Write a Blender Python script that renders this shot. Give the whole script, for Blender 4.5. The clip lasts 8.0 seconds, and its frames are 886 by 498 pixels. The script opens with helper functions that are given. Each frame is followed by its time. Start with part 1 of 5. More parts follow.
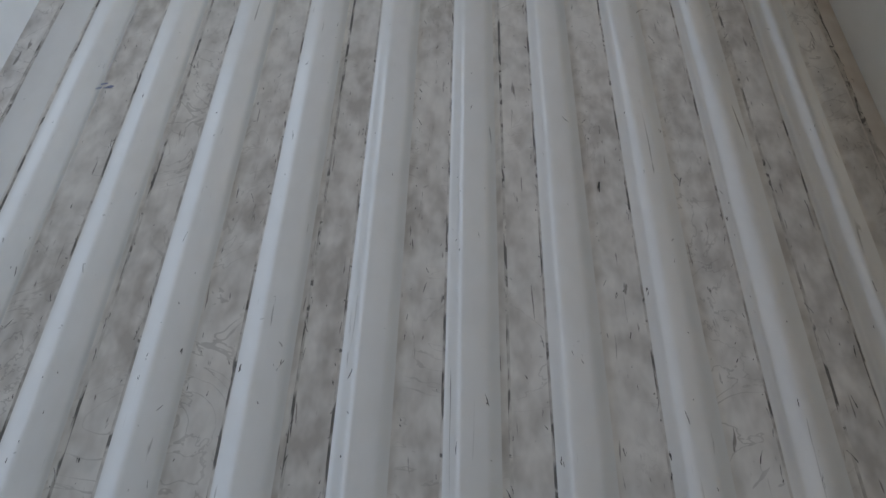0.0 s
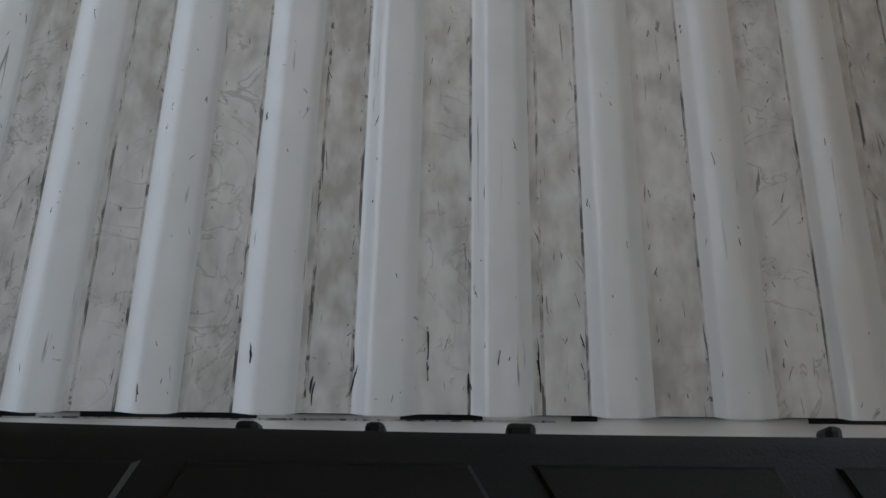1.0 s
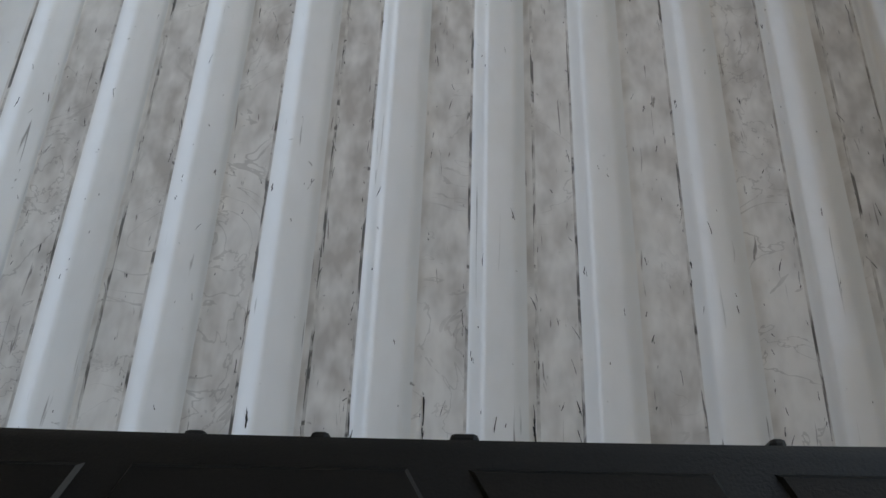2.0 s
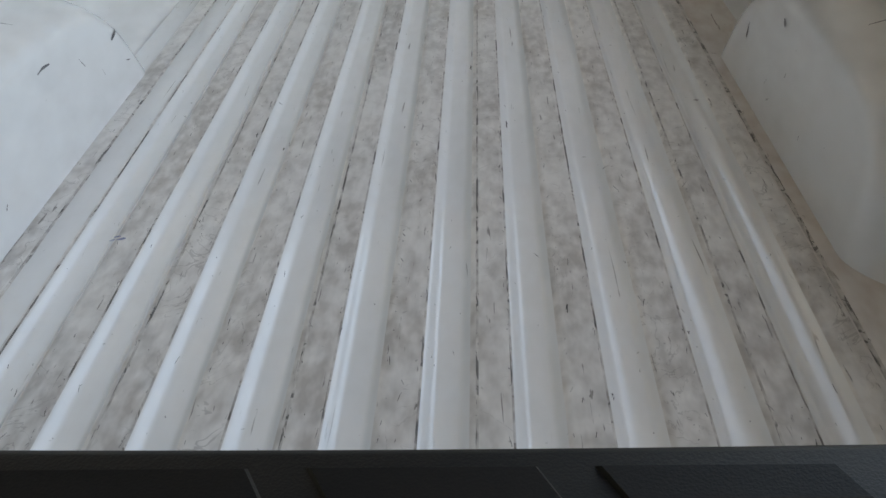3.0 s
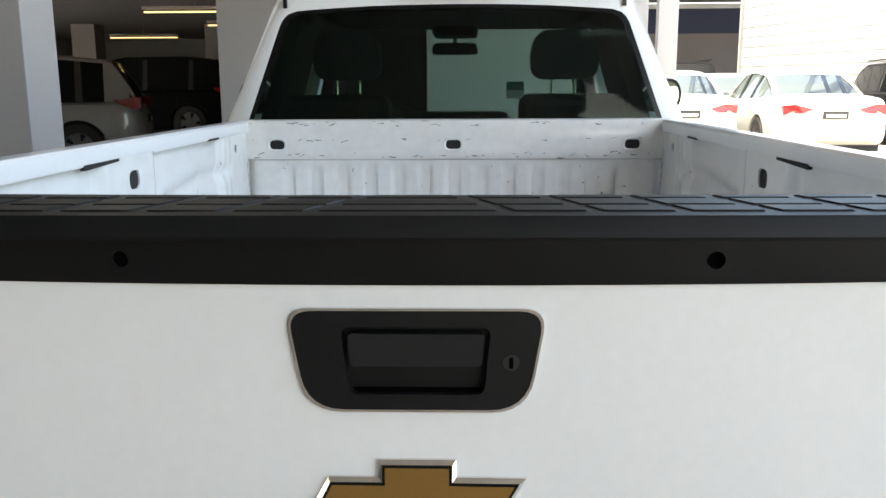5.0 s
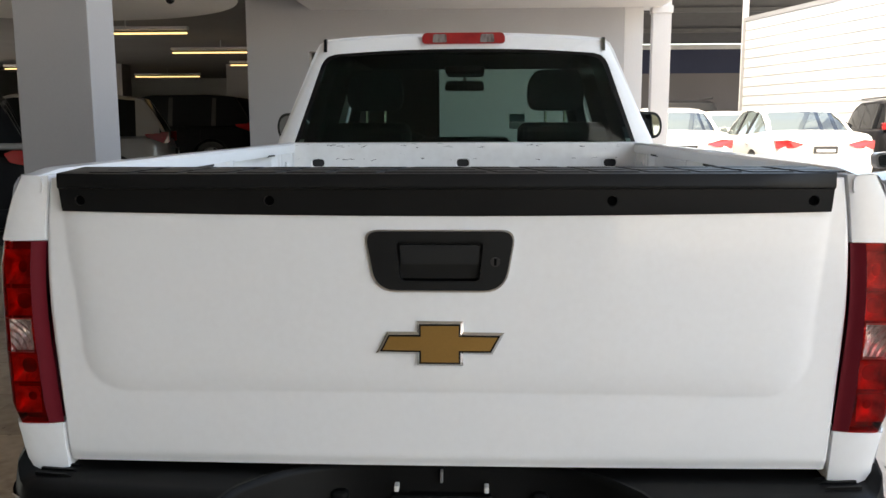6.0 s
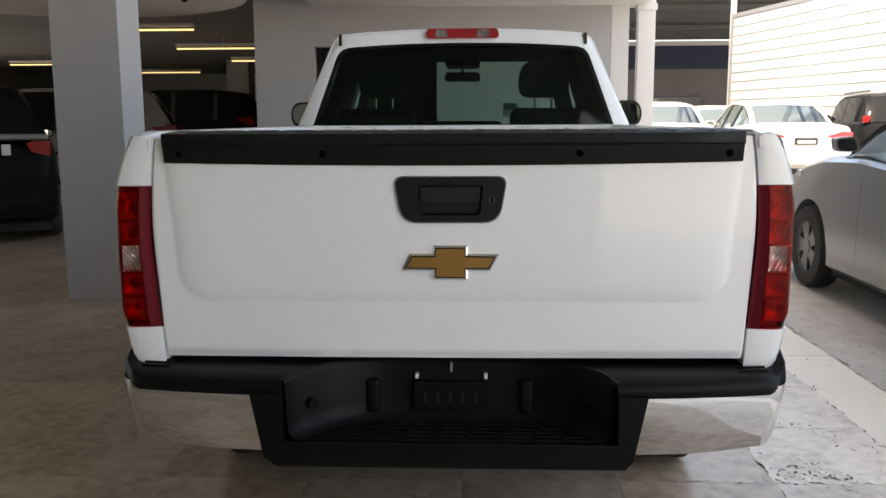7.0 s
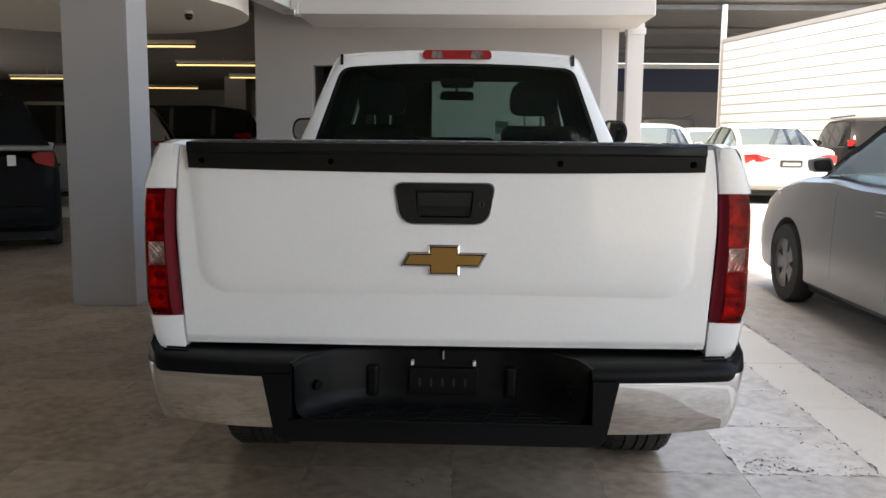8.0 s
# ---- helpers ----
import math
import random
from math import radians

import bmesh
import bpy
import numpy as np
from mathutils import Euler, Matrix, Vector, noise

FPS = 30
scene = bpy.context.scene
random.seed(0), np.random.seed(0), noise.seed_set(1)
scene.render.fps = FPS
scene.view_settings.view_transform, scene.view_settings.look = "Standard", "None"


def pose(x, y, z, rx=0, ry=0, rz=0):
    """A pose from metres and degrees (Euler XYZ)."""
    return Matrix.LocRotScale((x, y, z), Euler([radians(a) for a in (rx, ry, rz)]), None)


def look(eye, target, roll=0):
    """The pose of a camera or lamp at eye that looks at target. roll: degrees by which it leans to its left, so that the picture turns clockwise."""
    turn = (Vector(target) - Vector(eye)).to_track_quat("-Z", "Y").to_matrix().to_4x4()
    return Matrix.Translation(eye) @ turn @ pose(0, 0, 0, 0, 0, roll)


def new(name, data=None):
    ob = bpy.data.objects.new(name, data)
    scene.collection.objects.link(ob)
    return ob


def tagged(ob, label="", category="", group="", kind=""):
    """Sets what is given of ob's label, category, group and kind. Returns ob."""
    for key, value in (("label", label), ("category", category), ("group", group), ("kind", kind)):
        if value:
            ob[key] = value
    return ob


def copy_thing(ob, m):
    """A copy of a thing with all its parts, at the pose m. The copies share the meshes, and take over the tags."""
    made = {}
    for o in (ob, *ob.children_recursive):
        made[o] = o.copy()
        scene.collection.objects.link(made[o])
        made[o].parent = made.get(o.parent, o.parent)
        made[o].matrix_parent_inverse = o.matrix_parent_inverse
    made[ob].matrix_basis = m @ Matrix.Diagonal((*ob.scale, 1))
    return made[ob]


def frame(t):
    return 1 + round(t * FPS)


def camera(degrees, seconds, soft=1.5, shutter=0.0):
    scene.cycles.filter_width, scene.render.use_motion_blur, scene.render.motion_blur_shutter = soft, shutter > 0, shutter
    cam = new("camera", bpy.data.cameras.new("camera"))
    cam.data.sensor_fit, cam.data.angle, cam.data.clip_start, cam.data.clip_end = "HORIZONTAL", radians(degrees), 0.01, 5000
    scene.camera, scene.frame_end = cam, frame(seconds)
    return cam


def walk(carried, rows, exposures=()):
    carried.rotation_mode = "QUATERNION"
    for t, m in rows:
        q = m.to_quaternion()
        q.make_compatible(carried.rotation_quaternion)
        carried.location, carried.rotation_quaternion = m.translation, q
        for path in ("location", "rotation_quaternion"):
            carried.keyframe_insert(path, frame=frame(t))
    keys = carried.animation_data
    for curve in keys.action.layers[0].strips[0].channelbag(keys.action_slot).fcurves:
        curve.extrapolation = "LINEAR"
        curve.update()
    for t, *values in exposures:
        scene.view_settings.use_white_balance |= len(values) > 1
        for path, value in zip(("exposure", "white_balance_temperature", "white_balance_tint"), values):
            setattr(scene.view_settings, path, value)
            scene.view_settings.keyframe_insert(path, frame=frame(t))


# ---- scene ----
cam = camera(54.9, 8.0)
PATH = [
    (0, (0.0602, 0.0240, 1.6635), (0.0069, 1.2929, 0.1185), -1.35),
    (0.5, (0.0610, 0.0248, 1.6642), (-0.0156, 1.0757, -0.0358), -3.05),
    (1, (0.0423, 0.0401, 1.6736), (-0.0329, 0.7636, -0.1894), -5.40),
    (1.2, (0.0322, 0.0429, 1.6846), (-0.0278, 0.6785, -0.2108), -5.36),
    (2.3, (0.0960, -0.0204, 1.6573), (-0.0586, 1.1241, 0.0245), -6.45),
    (2.5, (0.1099, -0.0441, 1.6499), (-0.0372, 1.2555, 0.1368), -5.52),
    (3, (0.1278, -0.1213, 1.6125), (0.0177, 1.5065, 0.4558), -3.46),
    (3.3, (0.0908, -0.1925, 1.5872), (0.0196, 1.5766, 0.6570), -2.48),
    (3.5, (0.0829, -0.2494, 1.5958), (0.0088, 1.5761, 0.7822), -2.23),
    (4, (0.0231, -0.4491, 1.5616), (-0.0146, 1.4483, 0.9303), -1.90),
    (4.5, (0.0483, -0.6743, 1.5453), (0.0092, 1.2613, 1.0436), -1.22),
    (5, (0.0636, -0.9840, 1.5152), (0.0024, 0.9790, 1.1367), -0.29),
    (5.2, (0.0547, -1.1207, 1.5042), (-0.0150, 0.8511, 1.1764), -0.01),
    (6.3, (0.0966, -1.9478, 1.4436), (0.0094, 0.0291, 1.1531), -0.26),
    (6.5, (0.1033, -2.0729, 1.4207), (0.0178, -0.0968, 1.1249), -0.22),
    (7, (0.0631, -2.3242, 1.4048), (-0.0081, -0.3479, 1.1062), -0.27),
    (7.5, (0.0441, -2.5082, 1.3988), (-0.0131, -0.5283, 1.1223), 0.97),
    (8, (0.0674, -2.6019, 1.3846), (0.0135, -0.6189, 1.1298), 0.52),
]
EXPOSURES = [(0.0, 2.11, 8450, 5), (1.0, 2.13, 8800, 5), (2.5, 2.56, 8450, 4), (3.5, 2.46, 8350, 4), (4.2, 2.85, 8100, 4), (5.0, 2.93, 7700, 4), (6.5, 2.56, 7900, 8), (8.0, 2.46, 7900, 8)]

walk(cam, [(t, look(eye, target, roll)) for t, eye, target, roll in PATH], EXPOSURES)

# ---- light ----
world = bpy.data.worlds.new("sky")
scene.world = world
world.use_nodes = True
wn = world.node_tree.nodes
sky = wn.new("ShaderNodeTexSky")
sky.sky_type, sky.sun_disc = "NISHITA", False
SUN_EL, SUN_AZ = radians(68), radians(200)
sky.dust_density, sky.air_density = 4.0, 1.0
sky.sun_elevation, sky.sun_rotation = SUN_EL, SUN_AZ
world.node_tree.links.new(sky.outputs[0], wn["Background"].inputs[0])
wn["Background"].inputs[1].default_value = 0.15
sun = new("sun", bpy.data.lights.new("sun", "SUN"))
sun.data.energy, sun.data.angle, sun.data.color = 2.0, radians(0.5), (1.0, 0.96, 0.9)
sun.matrix_world = look((0, 0, 0), (-math.sin(SUN_AZ) * math.cos(SUN_EL), -math.cos(SUN_AZ) * math.cos(SUN_EL), -math.sin(SUN_EL)))


# ---- materials ----
def material(name, base, rough=0.5, metal=0.0, other=None, grain=60.0, spots=4.0, mix=0.35, bump=0.0, coat=0.0, stretch=(1, 1, 1), spread=0.08, spec=0.5):
    """A surface whose colour wanders between base and other at two scales, with fine relief."""
    m = bpy.data.materials.new(name)
    m.use_nodes = True
    nodes, link = m.node_tree.nodes, m.node_tree.links.new
    bsdf = nodes["Principled BSDF"]
    other = other or tuple(c * 0.8 for c in base)
    coord = nodes.new("ShaderNodeTexCoord")
    mapping = nodes.new("ShaderNodeMapping")
    mapping.inputs["Scale"].default_value = stretch
    link(coord.outputs["Object"], mapping.inputs[0])
    big, fine = nodes.new("ShaderNodeTexNoise"), nodes.new("ShaderNodeTexNoise")
    big.inputs["Scale"].default_value, fine.inputs["Scale"].default_value = spots, grain
    big.inputs["Detail"].default_value = 5
    for n in (big, fine):
        link(mapping.outputs[0], n.inputs["Vector"])
    add = nodes.new("ShaderNodeMath")
    add.operation = "MULTIPLY"
    link(big.outputs["Fac"], add.inputs[0])
    link(fine.outputs["Fac"], add.inputs[1])
    ramp = nodes.new("ShaderNodeMapRange")
    ramp.inputs["From Min"].default_value, ramp.inputs["From Max"].default_value = 0.15, 0.4
    ramp.inputs["To Max"].default_value = mix
    link(add.outputs[0], ramp.inputs["Value"])
    blend = nodes.new("ShaderNodeMix")
    blend.data_type = "RGBA"
    blend.inputs[6].default_value, blend.inputs[7].default_value = (*base, 1), (*other, 1)
    link(ramp.outputs[0], blend.inputs[0])
    link(blend.outputs[2], bsdf.inputs["Base Color"])
    r = nodes.new("ShaderNodeMapRange")
    r.inputs["To Min"].default_value, r.inputs["To Max"].default_value = max(0.0, rough - spread), min(1.0, rough + spread)
    link(big.outputs["Fac"], r.inputs["Value"])
    link(r.outputs[0], bsdf.inputs["Roughness"])
    bsdf.inputs["Metallic"].default_value, bsdf.inputs["Specular IOR Level"].default_value = metal, spec
    bsdf.inputs["Coat Weight"].default_value, bsdf.inputs["Coat Roughness"].default_value = coat, 0.04
    if bump:
        b = nodes.new("ShaderNodeBump")
        b.inputs["Strength"].default_value, b.inputs["Distance"].default_value = bump, 0.002
        link(fine.outputs["Fac"], b.inputs["Height"])
        link(b.outputs[0], bsdf.inputs["Normal"])
    return m


def scratched(name, base, stain, dark, rough, coat, spots, amount, streak, cut, speck=0.72, stretch=(1, 0.12, 1), cracks=0.0):
    """Old paint: broad stains, long thin scratches along y, and dark specks."""
    m = material(name, base, rough, other=stain, coat=coat, spots=spots, grain=spots * 5, mix=amount, stretch=(1, 0.5, 1), bump=0.03, spread=0.02)
    nodes, link = m.node_tree.nodes, m.node_tree.links.new
    bsdf, blend = nodes["Principled BSDF"], next(n for n in nodes if n.type == "MIX")
    coord = next(n for n in nodes if n.type == "TEX_COORD")
    mapping = nodes.new("ShaderNodeMapping")
    mapping.inputs["Scale"].default_value = stretch
    link(coord.outputs["Object"], mapping.inputs[0])
    worn = None
    for scale, limit, vec in ((streak, cut, mapping.outputs[0]), (55, speck, coord.outputs["Object"])):
        n = nodes.new("ShaderNodeTexNoise")
        n.inputs["Scale"].default_value, n.inputs["Detail"].default_value, n.inputs["Distortion"].default_value = scale, 6, 0.6
        link(vec, n.inputs["Vector"])
        r = nodes.new("ShaderNodeMapRange")
        r.inputs["From Min"].default_value, r.inputs["From Max"].default_value = limit, limit + 0.05
        link(n.outputs["Fac"], r.inputs["Value"])
        if worn is None:
            worn = r.outputs[0]
        else:
            top = nodes.new("ShaderNodeMath")
            top.operation = "MAXIMUM"
            link(worn, top.inputs[0])
            link(r.outputs[0], top.inputs[1])
            worn = top.outputs[0]
    if cracks:
        n, gate = nodes.new("ShaderNodeTexNoise"), nodes.new("ShaderNodeTexNoise")
        for q, scale, vec in ((n, cracks, coord.outputs["Object"]), (gate, cracks * 0.6, mapping.outputs[0])):
            q.inputs["Scale"].default_value, q.inputs["Detail"].default_value, q.inputs["Distortion"].default_value = scale, 4, 2.5
            link(vec, q.inputs["Vector"])
        line, show, both_of, top = (nodes.new(k) for k in ("ShaderNodeMath", "ShaderNodeMapRange", "ShaderNodeMath", "ShaderNodeMath"))
        line.operation, line.inputs[1].default_value, line.inputs[2].default_value = "COMPARE", 0.5, 0.007
        link(n.outputs["Fac"], line.inputs[0])
        show.inputs["From Min"].default_value, show.inputs["From Max"].default_value = 0.43, 0.58
        show.inputs["To Max"].default_value = 0.4
        link(gate.outputs["Fac"], show.inputs["Value"])
        both_of.operation, top.operation = "MULTIPLY", "MAXIMUM"
        link(line.outputs[0], both_of.inputs[0])
        link(show.outputs[0], both_of.inputs[1])
        link(worn, top.inputs[0])
        link(both_of.outputs[0], top.inputs[1])
        worn = top.outputs[0]
    half = nodes.new("ShaderNodeMath")
    half.operation = "MULTIPLY"
    half.inputs[1].default_value = 0.75
    link(worn, half.inputs[0])
    second = nodes.new("ShaderNodeMix")
    second.data_type = "RGBA"
    link(half.outputs[0], second.inputs[0])
    link(blend.outputs[2], second.inputs[6])
    second.inputs[7].default_value = (*dark, 1)
    link(second.outputs[2], bsdf.inputs["Base Color"])
    return m


def glass(name, tint, rough=0.0, ior=1.5):
    """A thin pane: mostly clear, tinted, with its own reflection."""
    m = bpy.data.materials.new(name)
    m.use_nodes = True
    nodes, link = m.node_tree.nodes, m.node_tree.links.new
    nodes.remove(nodes["Principled BSDF"])
    clear, shine, mixer, fres = (nodes.new("ShaderNode" + n) for n in ("BsdfTransparent", "BsdfGlossy", "MixShader", "Fresnel"))
    clear.inputs[0].default_value = (*tint, 1)
    shine.inputs["Roughness"].default_value = rough
    fres.inputs[0].default_value = ior
    link(fres.outputs[0], mixer.inputs[0])
    link(clear.outputs[0], mixer.inputs[1])
    link(shine.outputs[0], mixer.inputs[2])
    link(mixer.outputs[0], nodes["Material Output"].inputs[0])
    return m


def glow(name, colour, strength):
    m = bpy.data.materials.new(name)
    m.use_nodes = True
    b = m.node_tree.nodes["Principled BSDF"]
    b.inputs["Base Color"].default_value = (*colour, 1)
    b.inputs["Emission Color"].default_value, b.inputs["Emission Strength"].default_value = (*colour, 1), strength
    return m


WHITE = material("white_car_paint", (0.80, 0.81, 0.82), 0.28, other=(0.76, 0.765, 0.77), coat=0.6, spots=2, mix=0.5, spread=0.01)
BED = scratched("worn_white_bed_paint", (0.77, 0.77, 0.76), (0.62, 0.605, 0.585), (0.12, 0.11, 0.10), 0.22, 0.6, 5, 0.40, 30, 0.735, 0.745, (1, 1, 1))
GROOVE = scratched("white_groove_paint", (0.79, 0.80, 0.80), (0.70, 0.70, 0.685), (0.20, 0.19, 0.18), 0.24, 0.55, 9, 0.40, 120, 0.685, 0.715, (1, 0.05, 1))
WORN = scratched("worn_ridge_paint", (0.73, 0.715, 0.69), (0.44, 0.415, 0.39), (0.13, 0.11, 0.10), 0.42, 0.0, 10, 0.95, 170, 0.665, 0.72, (1, 0.11, 1), cracks=7)
BLACK = material("black_textured_plastic", (0.0035, 0.0038, 0.0040), 0.48, other=(0.0065, 0.0068, 0.0073), grain=900, spots=8, mix=0.6, bump=0.12, spec=0.26)
SATIN = material("black_satin_plastic", (0.0042, 0.0044, 0.0046), 0.42, other=(0.0065, 0.0067, 0.0070), grain=300, spots=6, mix=0.6, bump=0.05, spec=0.11, spread=0.05)
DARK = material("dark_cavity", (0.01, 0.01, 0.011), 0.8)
# blacker than the plastic, so recesses carry their shade in the colour
HOLE = material("hole_shade_black", (0.002, 0.002, 0.0022), 0.9, spec=0.02)
# black plastic lightened for the pull: the light it catches is painted in
PULL = material("lit_pull_black", (0.013, 0.0135, 0.0138), 0.45, other=(0.016, 0.0165, 0.017), grain=300, spots=6, mix=0.6, bump=0.05, spec=0.22)
SEAM = scratched("black_seam_dirt", (0.62, 0.60, 0.57), (0.26, 0.24, 0.22), (0.03, 0.027, 0.025), 0.7, 0.0, 22, 0.9, 110, 0.555, 0.62, (1, 0.13, 1))
CHROME = material("chrome", (0.78, 0.77, 0.76), 0.07, 1.0, other=(0.68, 0.67, 0.65), spread=0.04)
GOLD = material("gold_emblem", (0.33, 0.185, 0.05), 0.38, 0.6, other=(0.25, 0.14, 0.04), grain=300, bump=0.1)
RED = material("red_lens", (0.24, 0.006, 0.008), 0.22, other=(0.34, 0.012, 0.012), grain=18, spots=12, mix=1.0, coat=0.2)
REDGLASS = glass("red_lamp_plastic", (0.72, 0.040, 0.036), 0.24, 1.25)
BOWL = material("lamp_reflector", (0.85, 0.60, 0.58), 0.30, 0.25, other=(0.30, 0.14, 0.14), grain=40, spots=26, mix=1.0, bump=0.4)
REFL = material("lamp_backing", (0.42, 0.16, 0.15), 0.30, 0.4, other=(0.10, 0.03, 0.03), grain=26, spots=20, mix=1.0, bump=0.4)
DEEPRED = material("deep_red_lens", (0.125, 0.010, 0.017), 0.45, other=(0.10, 0.008, 0.013), grain=40, spots=12, spec=0.08)
PINKGLASS = glass("pale_red_plastic", (0.85, 0.22, 0.20), 0.05, 1.4)
CLEARGLASS = glass("clear_lamp_plastic", (0.90, 0.86, 0.84), 0.02, 1.4)
RIBRED = material("lamp_rib", (0.60, 0.20, 0.20), 0.4, other=(0.40, 0.10, 0.10), grain=60, spots=30, mix=0.8)
FACET = material("faceted_reflector", (0.78, 0.76, 0.74), 0.16, 0.7, other=(0.45, 0.42, 0.40), grain=160, spots=70, mix=1.0, bump=0.9, stretch=(1.6, 1, 0.6))
MAROON = material("dark_red_lens", (0.060, 0.003, 0.008), 0.3, other=(0.10, 0.005, 0.011), grain=40, spots=10, spec=0.25)
CLEARLENS = material("clear_reverse_lens", (0.36, 0.31, 0.30), 0.15, 0.4, other=(0.09, 0.055, 0.05), grain=40, spots=28, mix=1.0, coat=0.5, stretch=(1.6, 1, 0.6))
RUSTY = scratched("rust_stained_paint", (0.70, 0.68, 0.66), (0.53, 0.47, 0.43), (0.13, 0.08, 0.06), 0.55, 0.0, 7, 0.8, 60, 0.66, 0.69, (1, 0.12, 1))
RUBBER = material("tyre_rubber", (0.02, 0.02, 0.02), 0.75, other=(0.045, 0.042, 0.038), grain=120, bump=0.3)
FRIT = material("black_glass_border", (0.006, 0.006, 0.007), 0.12, spec=0.25, spread=0.01)
CLOTH = material("dark_grey_seat_cloth", (0.014, 0.0145, 0.016), 0.9, other=(0.024, 0.024, 0.025), grain=400, bump=0.3)
TINT = glass("tinted_glass", (0.53, 0.65, 0.61), ior=1.3)
CLEAR = glass("window_glass", (0.80, 0.88, 0.85), ior=1.4)


# ---- building blocks ----
def part(name, bm, mat, parent=None, label="", smooth=False):
    me = bpy.data.meshes.new(name)
    bmesh.ops.recalc_face_normals(bm, faces=bm.faces)
    if smooth:
        for f in bm.faces:
            f.smooth = True
    bm.to_mesh(me)
    bm.free()
    for m in mat if isinstance(mat, (list, tuple)) else [mat]:
        me.materials.append(m)
    if smooth:
        me.set_sharp_from_angle(angle=radians(40))
    ob = new(name, me)
    ob.parent = parent
    if label:
        ob["label"] = label
    return ob


def thing(name, label, category, at=(0, 0, 0), turn=0, group="", kind=""):
    ob = new(name)
    ob.matrix_basis = pose(*at, 0, 0, turn)
    return tagged(ob, label, category, group, kind)


def box(bm, a, b, bevel=0.0, seg=2):
    """A box from corner a to corner b, its edges rounded."""
    lo, hi = [min(p, q) for p, q in zip(a, b)], [max(p, q) for p, q in zip(a, b)]
    size = [h - l for l, h in zip(lo, hi)]
    got = bmesh.ops.create_cube(bm, size=1, matrix=Matrix.Translation([(l + h) / 2 for l, h in zip(lo, hi)]) @ Matrix.Diagonal((*size, 1)))
    if bevel:
        edges = list({e for v in got["verts"] for e in v.link_edges})
        bmesh.ops.bevel(bm, geom=edges, offset=min(bevel, min(size) * 0.45), segments=seg, profile=0.5, affect="EDGES")
    return bm


def boxed(a, b, bevel=0.0, seg=2):
    return box(bmesh.new(), a, b, bevel, seg)


def sheet(rows, closed=False, bm=None, mats=None):
    """Faces between rows of points; closed joins each row's end to its start."""
    bm = bm or bmesh.new()
    vs = [[bm.verts.new(p) for p in row] for row in rows]
    for i in range(len(vs) - 1):
        n = len(vs[i])
        for j in range(n if closed else n - 1):
            k = (j + 1) % n
            f = bm.faces.new((vs[i][j], vs[i][k], vs[i + 1][k], vs[i + 1][j]))
            if mats:
                f.material_index = mats[j]
    return bm


def capped(rows, bm=None):
    """A closed tube through rings of points, both ends filled."""
    bm = bm or bmesh.new()
    vs = [[bm.verts.new(p) for p in row] for row in rows]
    n = len(vs[0])
    for a, b in zip(vs, vs[1:]):
        for j in range(n):
            bm.faces.new((a[j], a[(j + 1) % n], b[(j + 1) % n], b[j]))
    bm.faces.new(vs[0][::-1])
    bm.faces.new(vs[-1])
    return bm


def rounded(points, r, seg=4):
    """The outline with its corners rounded by r (a number, or one for each corner)."""
    out, n = [], len(points)
    for i, p in enumerate(points):
        p, a, b = Vector(p), Vector(points[i - 1]), Vector(points[(i + 1) % n])
        q = r[i] if isinstance(r, (list, tuple)) else r
        da, db = (a - p), (b - p)
        s, e = p + da.normalized() * min(q, da.length * 0.48), p + db.normalized() * min(q, db.length * 0.48)
        for k in range(seg + 1):
            t = k / seg
            out.append(tuple(s * (1 - t) ** 2 + p * 2 * t * (1 - t) + e * t * t))
    return out


def prism(outline, place, d0, d1, bm=None):
    """An outline of (u, v) drawn out from depth d0 to d1; place turns (u, v, d) into a point."""
    return capped([[place(u, v, d0) for u, v in outline], [place(u, v, d1) for u, v in outline]], bm)


def rod(a, b, r, seg=12, bm=None, r2=None):
    a, b = Vector(a), Vector(b)
    q = (b - a).to_track_quat("Z", "Y")
    ring = lambda c, rr: [c + q @ Vector((rr * math.cos(2 * math.pi * i / seg), rr * math.sin(2 * math.pi * i / seg), 0)) for i in range(seg)]
    return capped([ring(a, r), ring(b, r if r2 is None else r2)], bm)


def carve(ob, cutters):
    """Cuts closed shapes out of ob's mesh."""
    for bm in cutters:
        me = bpy.data.meshes.new("cut")
        bmesh.ops.recalc_face_normals(bm, faces=bm.faces)
        bm.to_mesh(me)
        bm.free()
        cut = new("cut", me)
        cut.parent, cut.matrix_basis = ob.parent, ob.matrix_basis
        mod = ob.modifiers.new("cut", "BOOLEAN")
        mod.operation, mod.object, mod.solver = "DIFFERENCE", cut, "EXACT"
        done = bpy.data.meshes.new_from_object(ob.evaluated_get(bpy.context.evaluated_depsgraph_get()))
        ob.modifiers.clear()
        ob.data = done
        bpy.data.objects.remove(cut)
    return ob


def smoothstep(a, b, x):
    t = max(0.0, min(1.0, (x - a) / (b - a)))
    return t * t * (3 - 2 * t)


# ---- the pickup truck ----
truck = thing("pickup_truck", "white single-cab pickup truck with a worn empty bed", "truck")
FLOOR, RAIL = 0.860, 1.376


def bow(x):
    """How far the tailgate's outside curves out towards the rear at x."""
    return -0.003 - 0.010 * (1 - (x / 0.82) ** 2)


def gate_half(z):
    """Half the tailgate's width at height z; it is widest at the lamps' middle."""
    low, high = max(0.0, 1.10 - z), max(0.0, z - 1.12)
    return 0.8345 - 0.068 * low * low / (low + 0.05) - 0.36 * high * high


# bed floor: long worn ridges with smooth white grooves between
PITCH, FIRST = 0.1148, 0.0365


def groove_x(k):
    return FIRST + PITCH * k


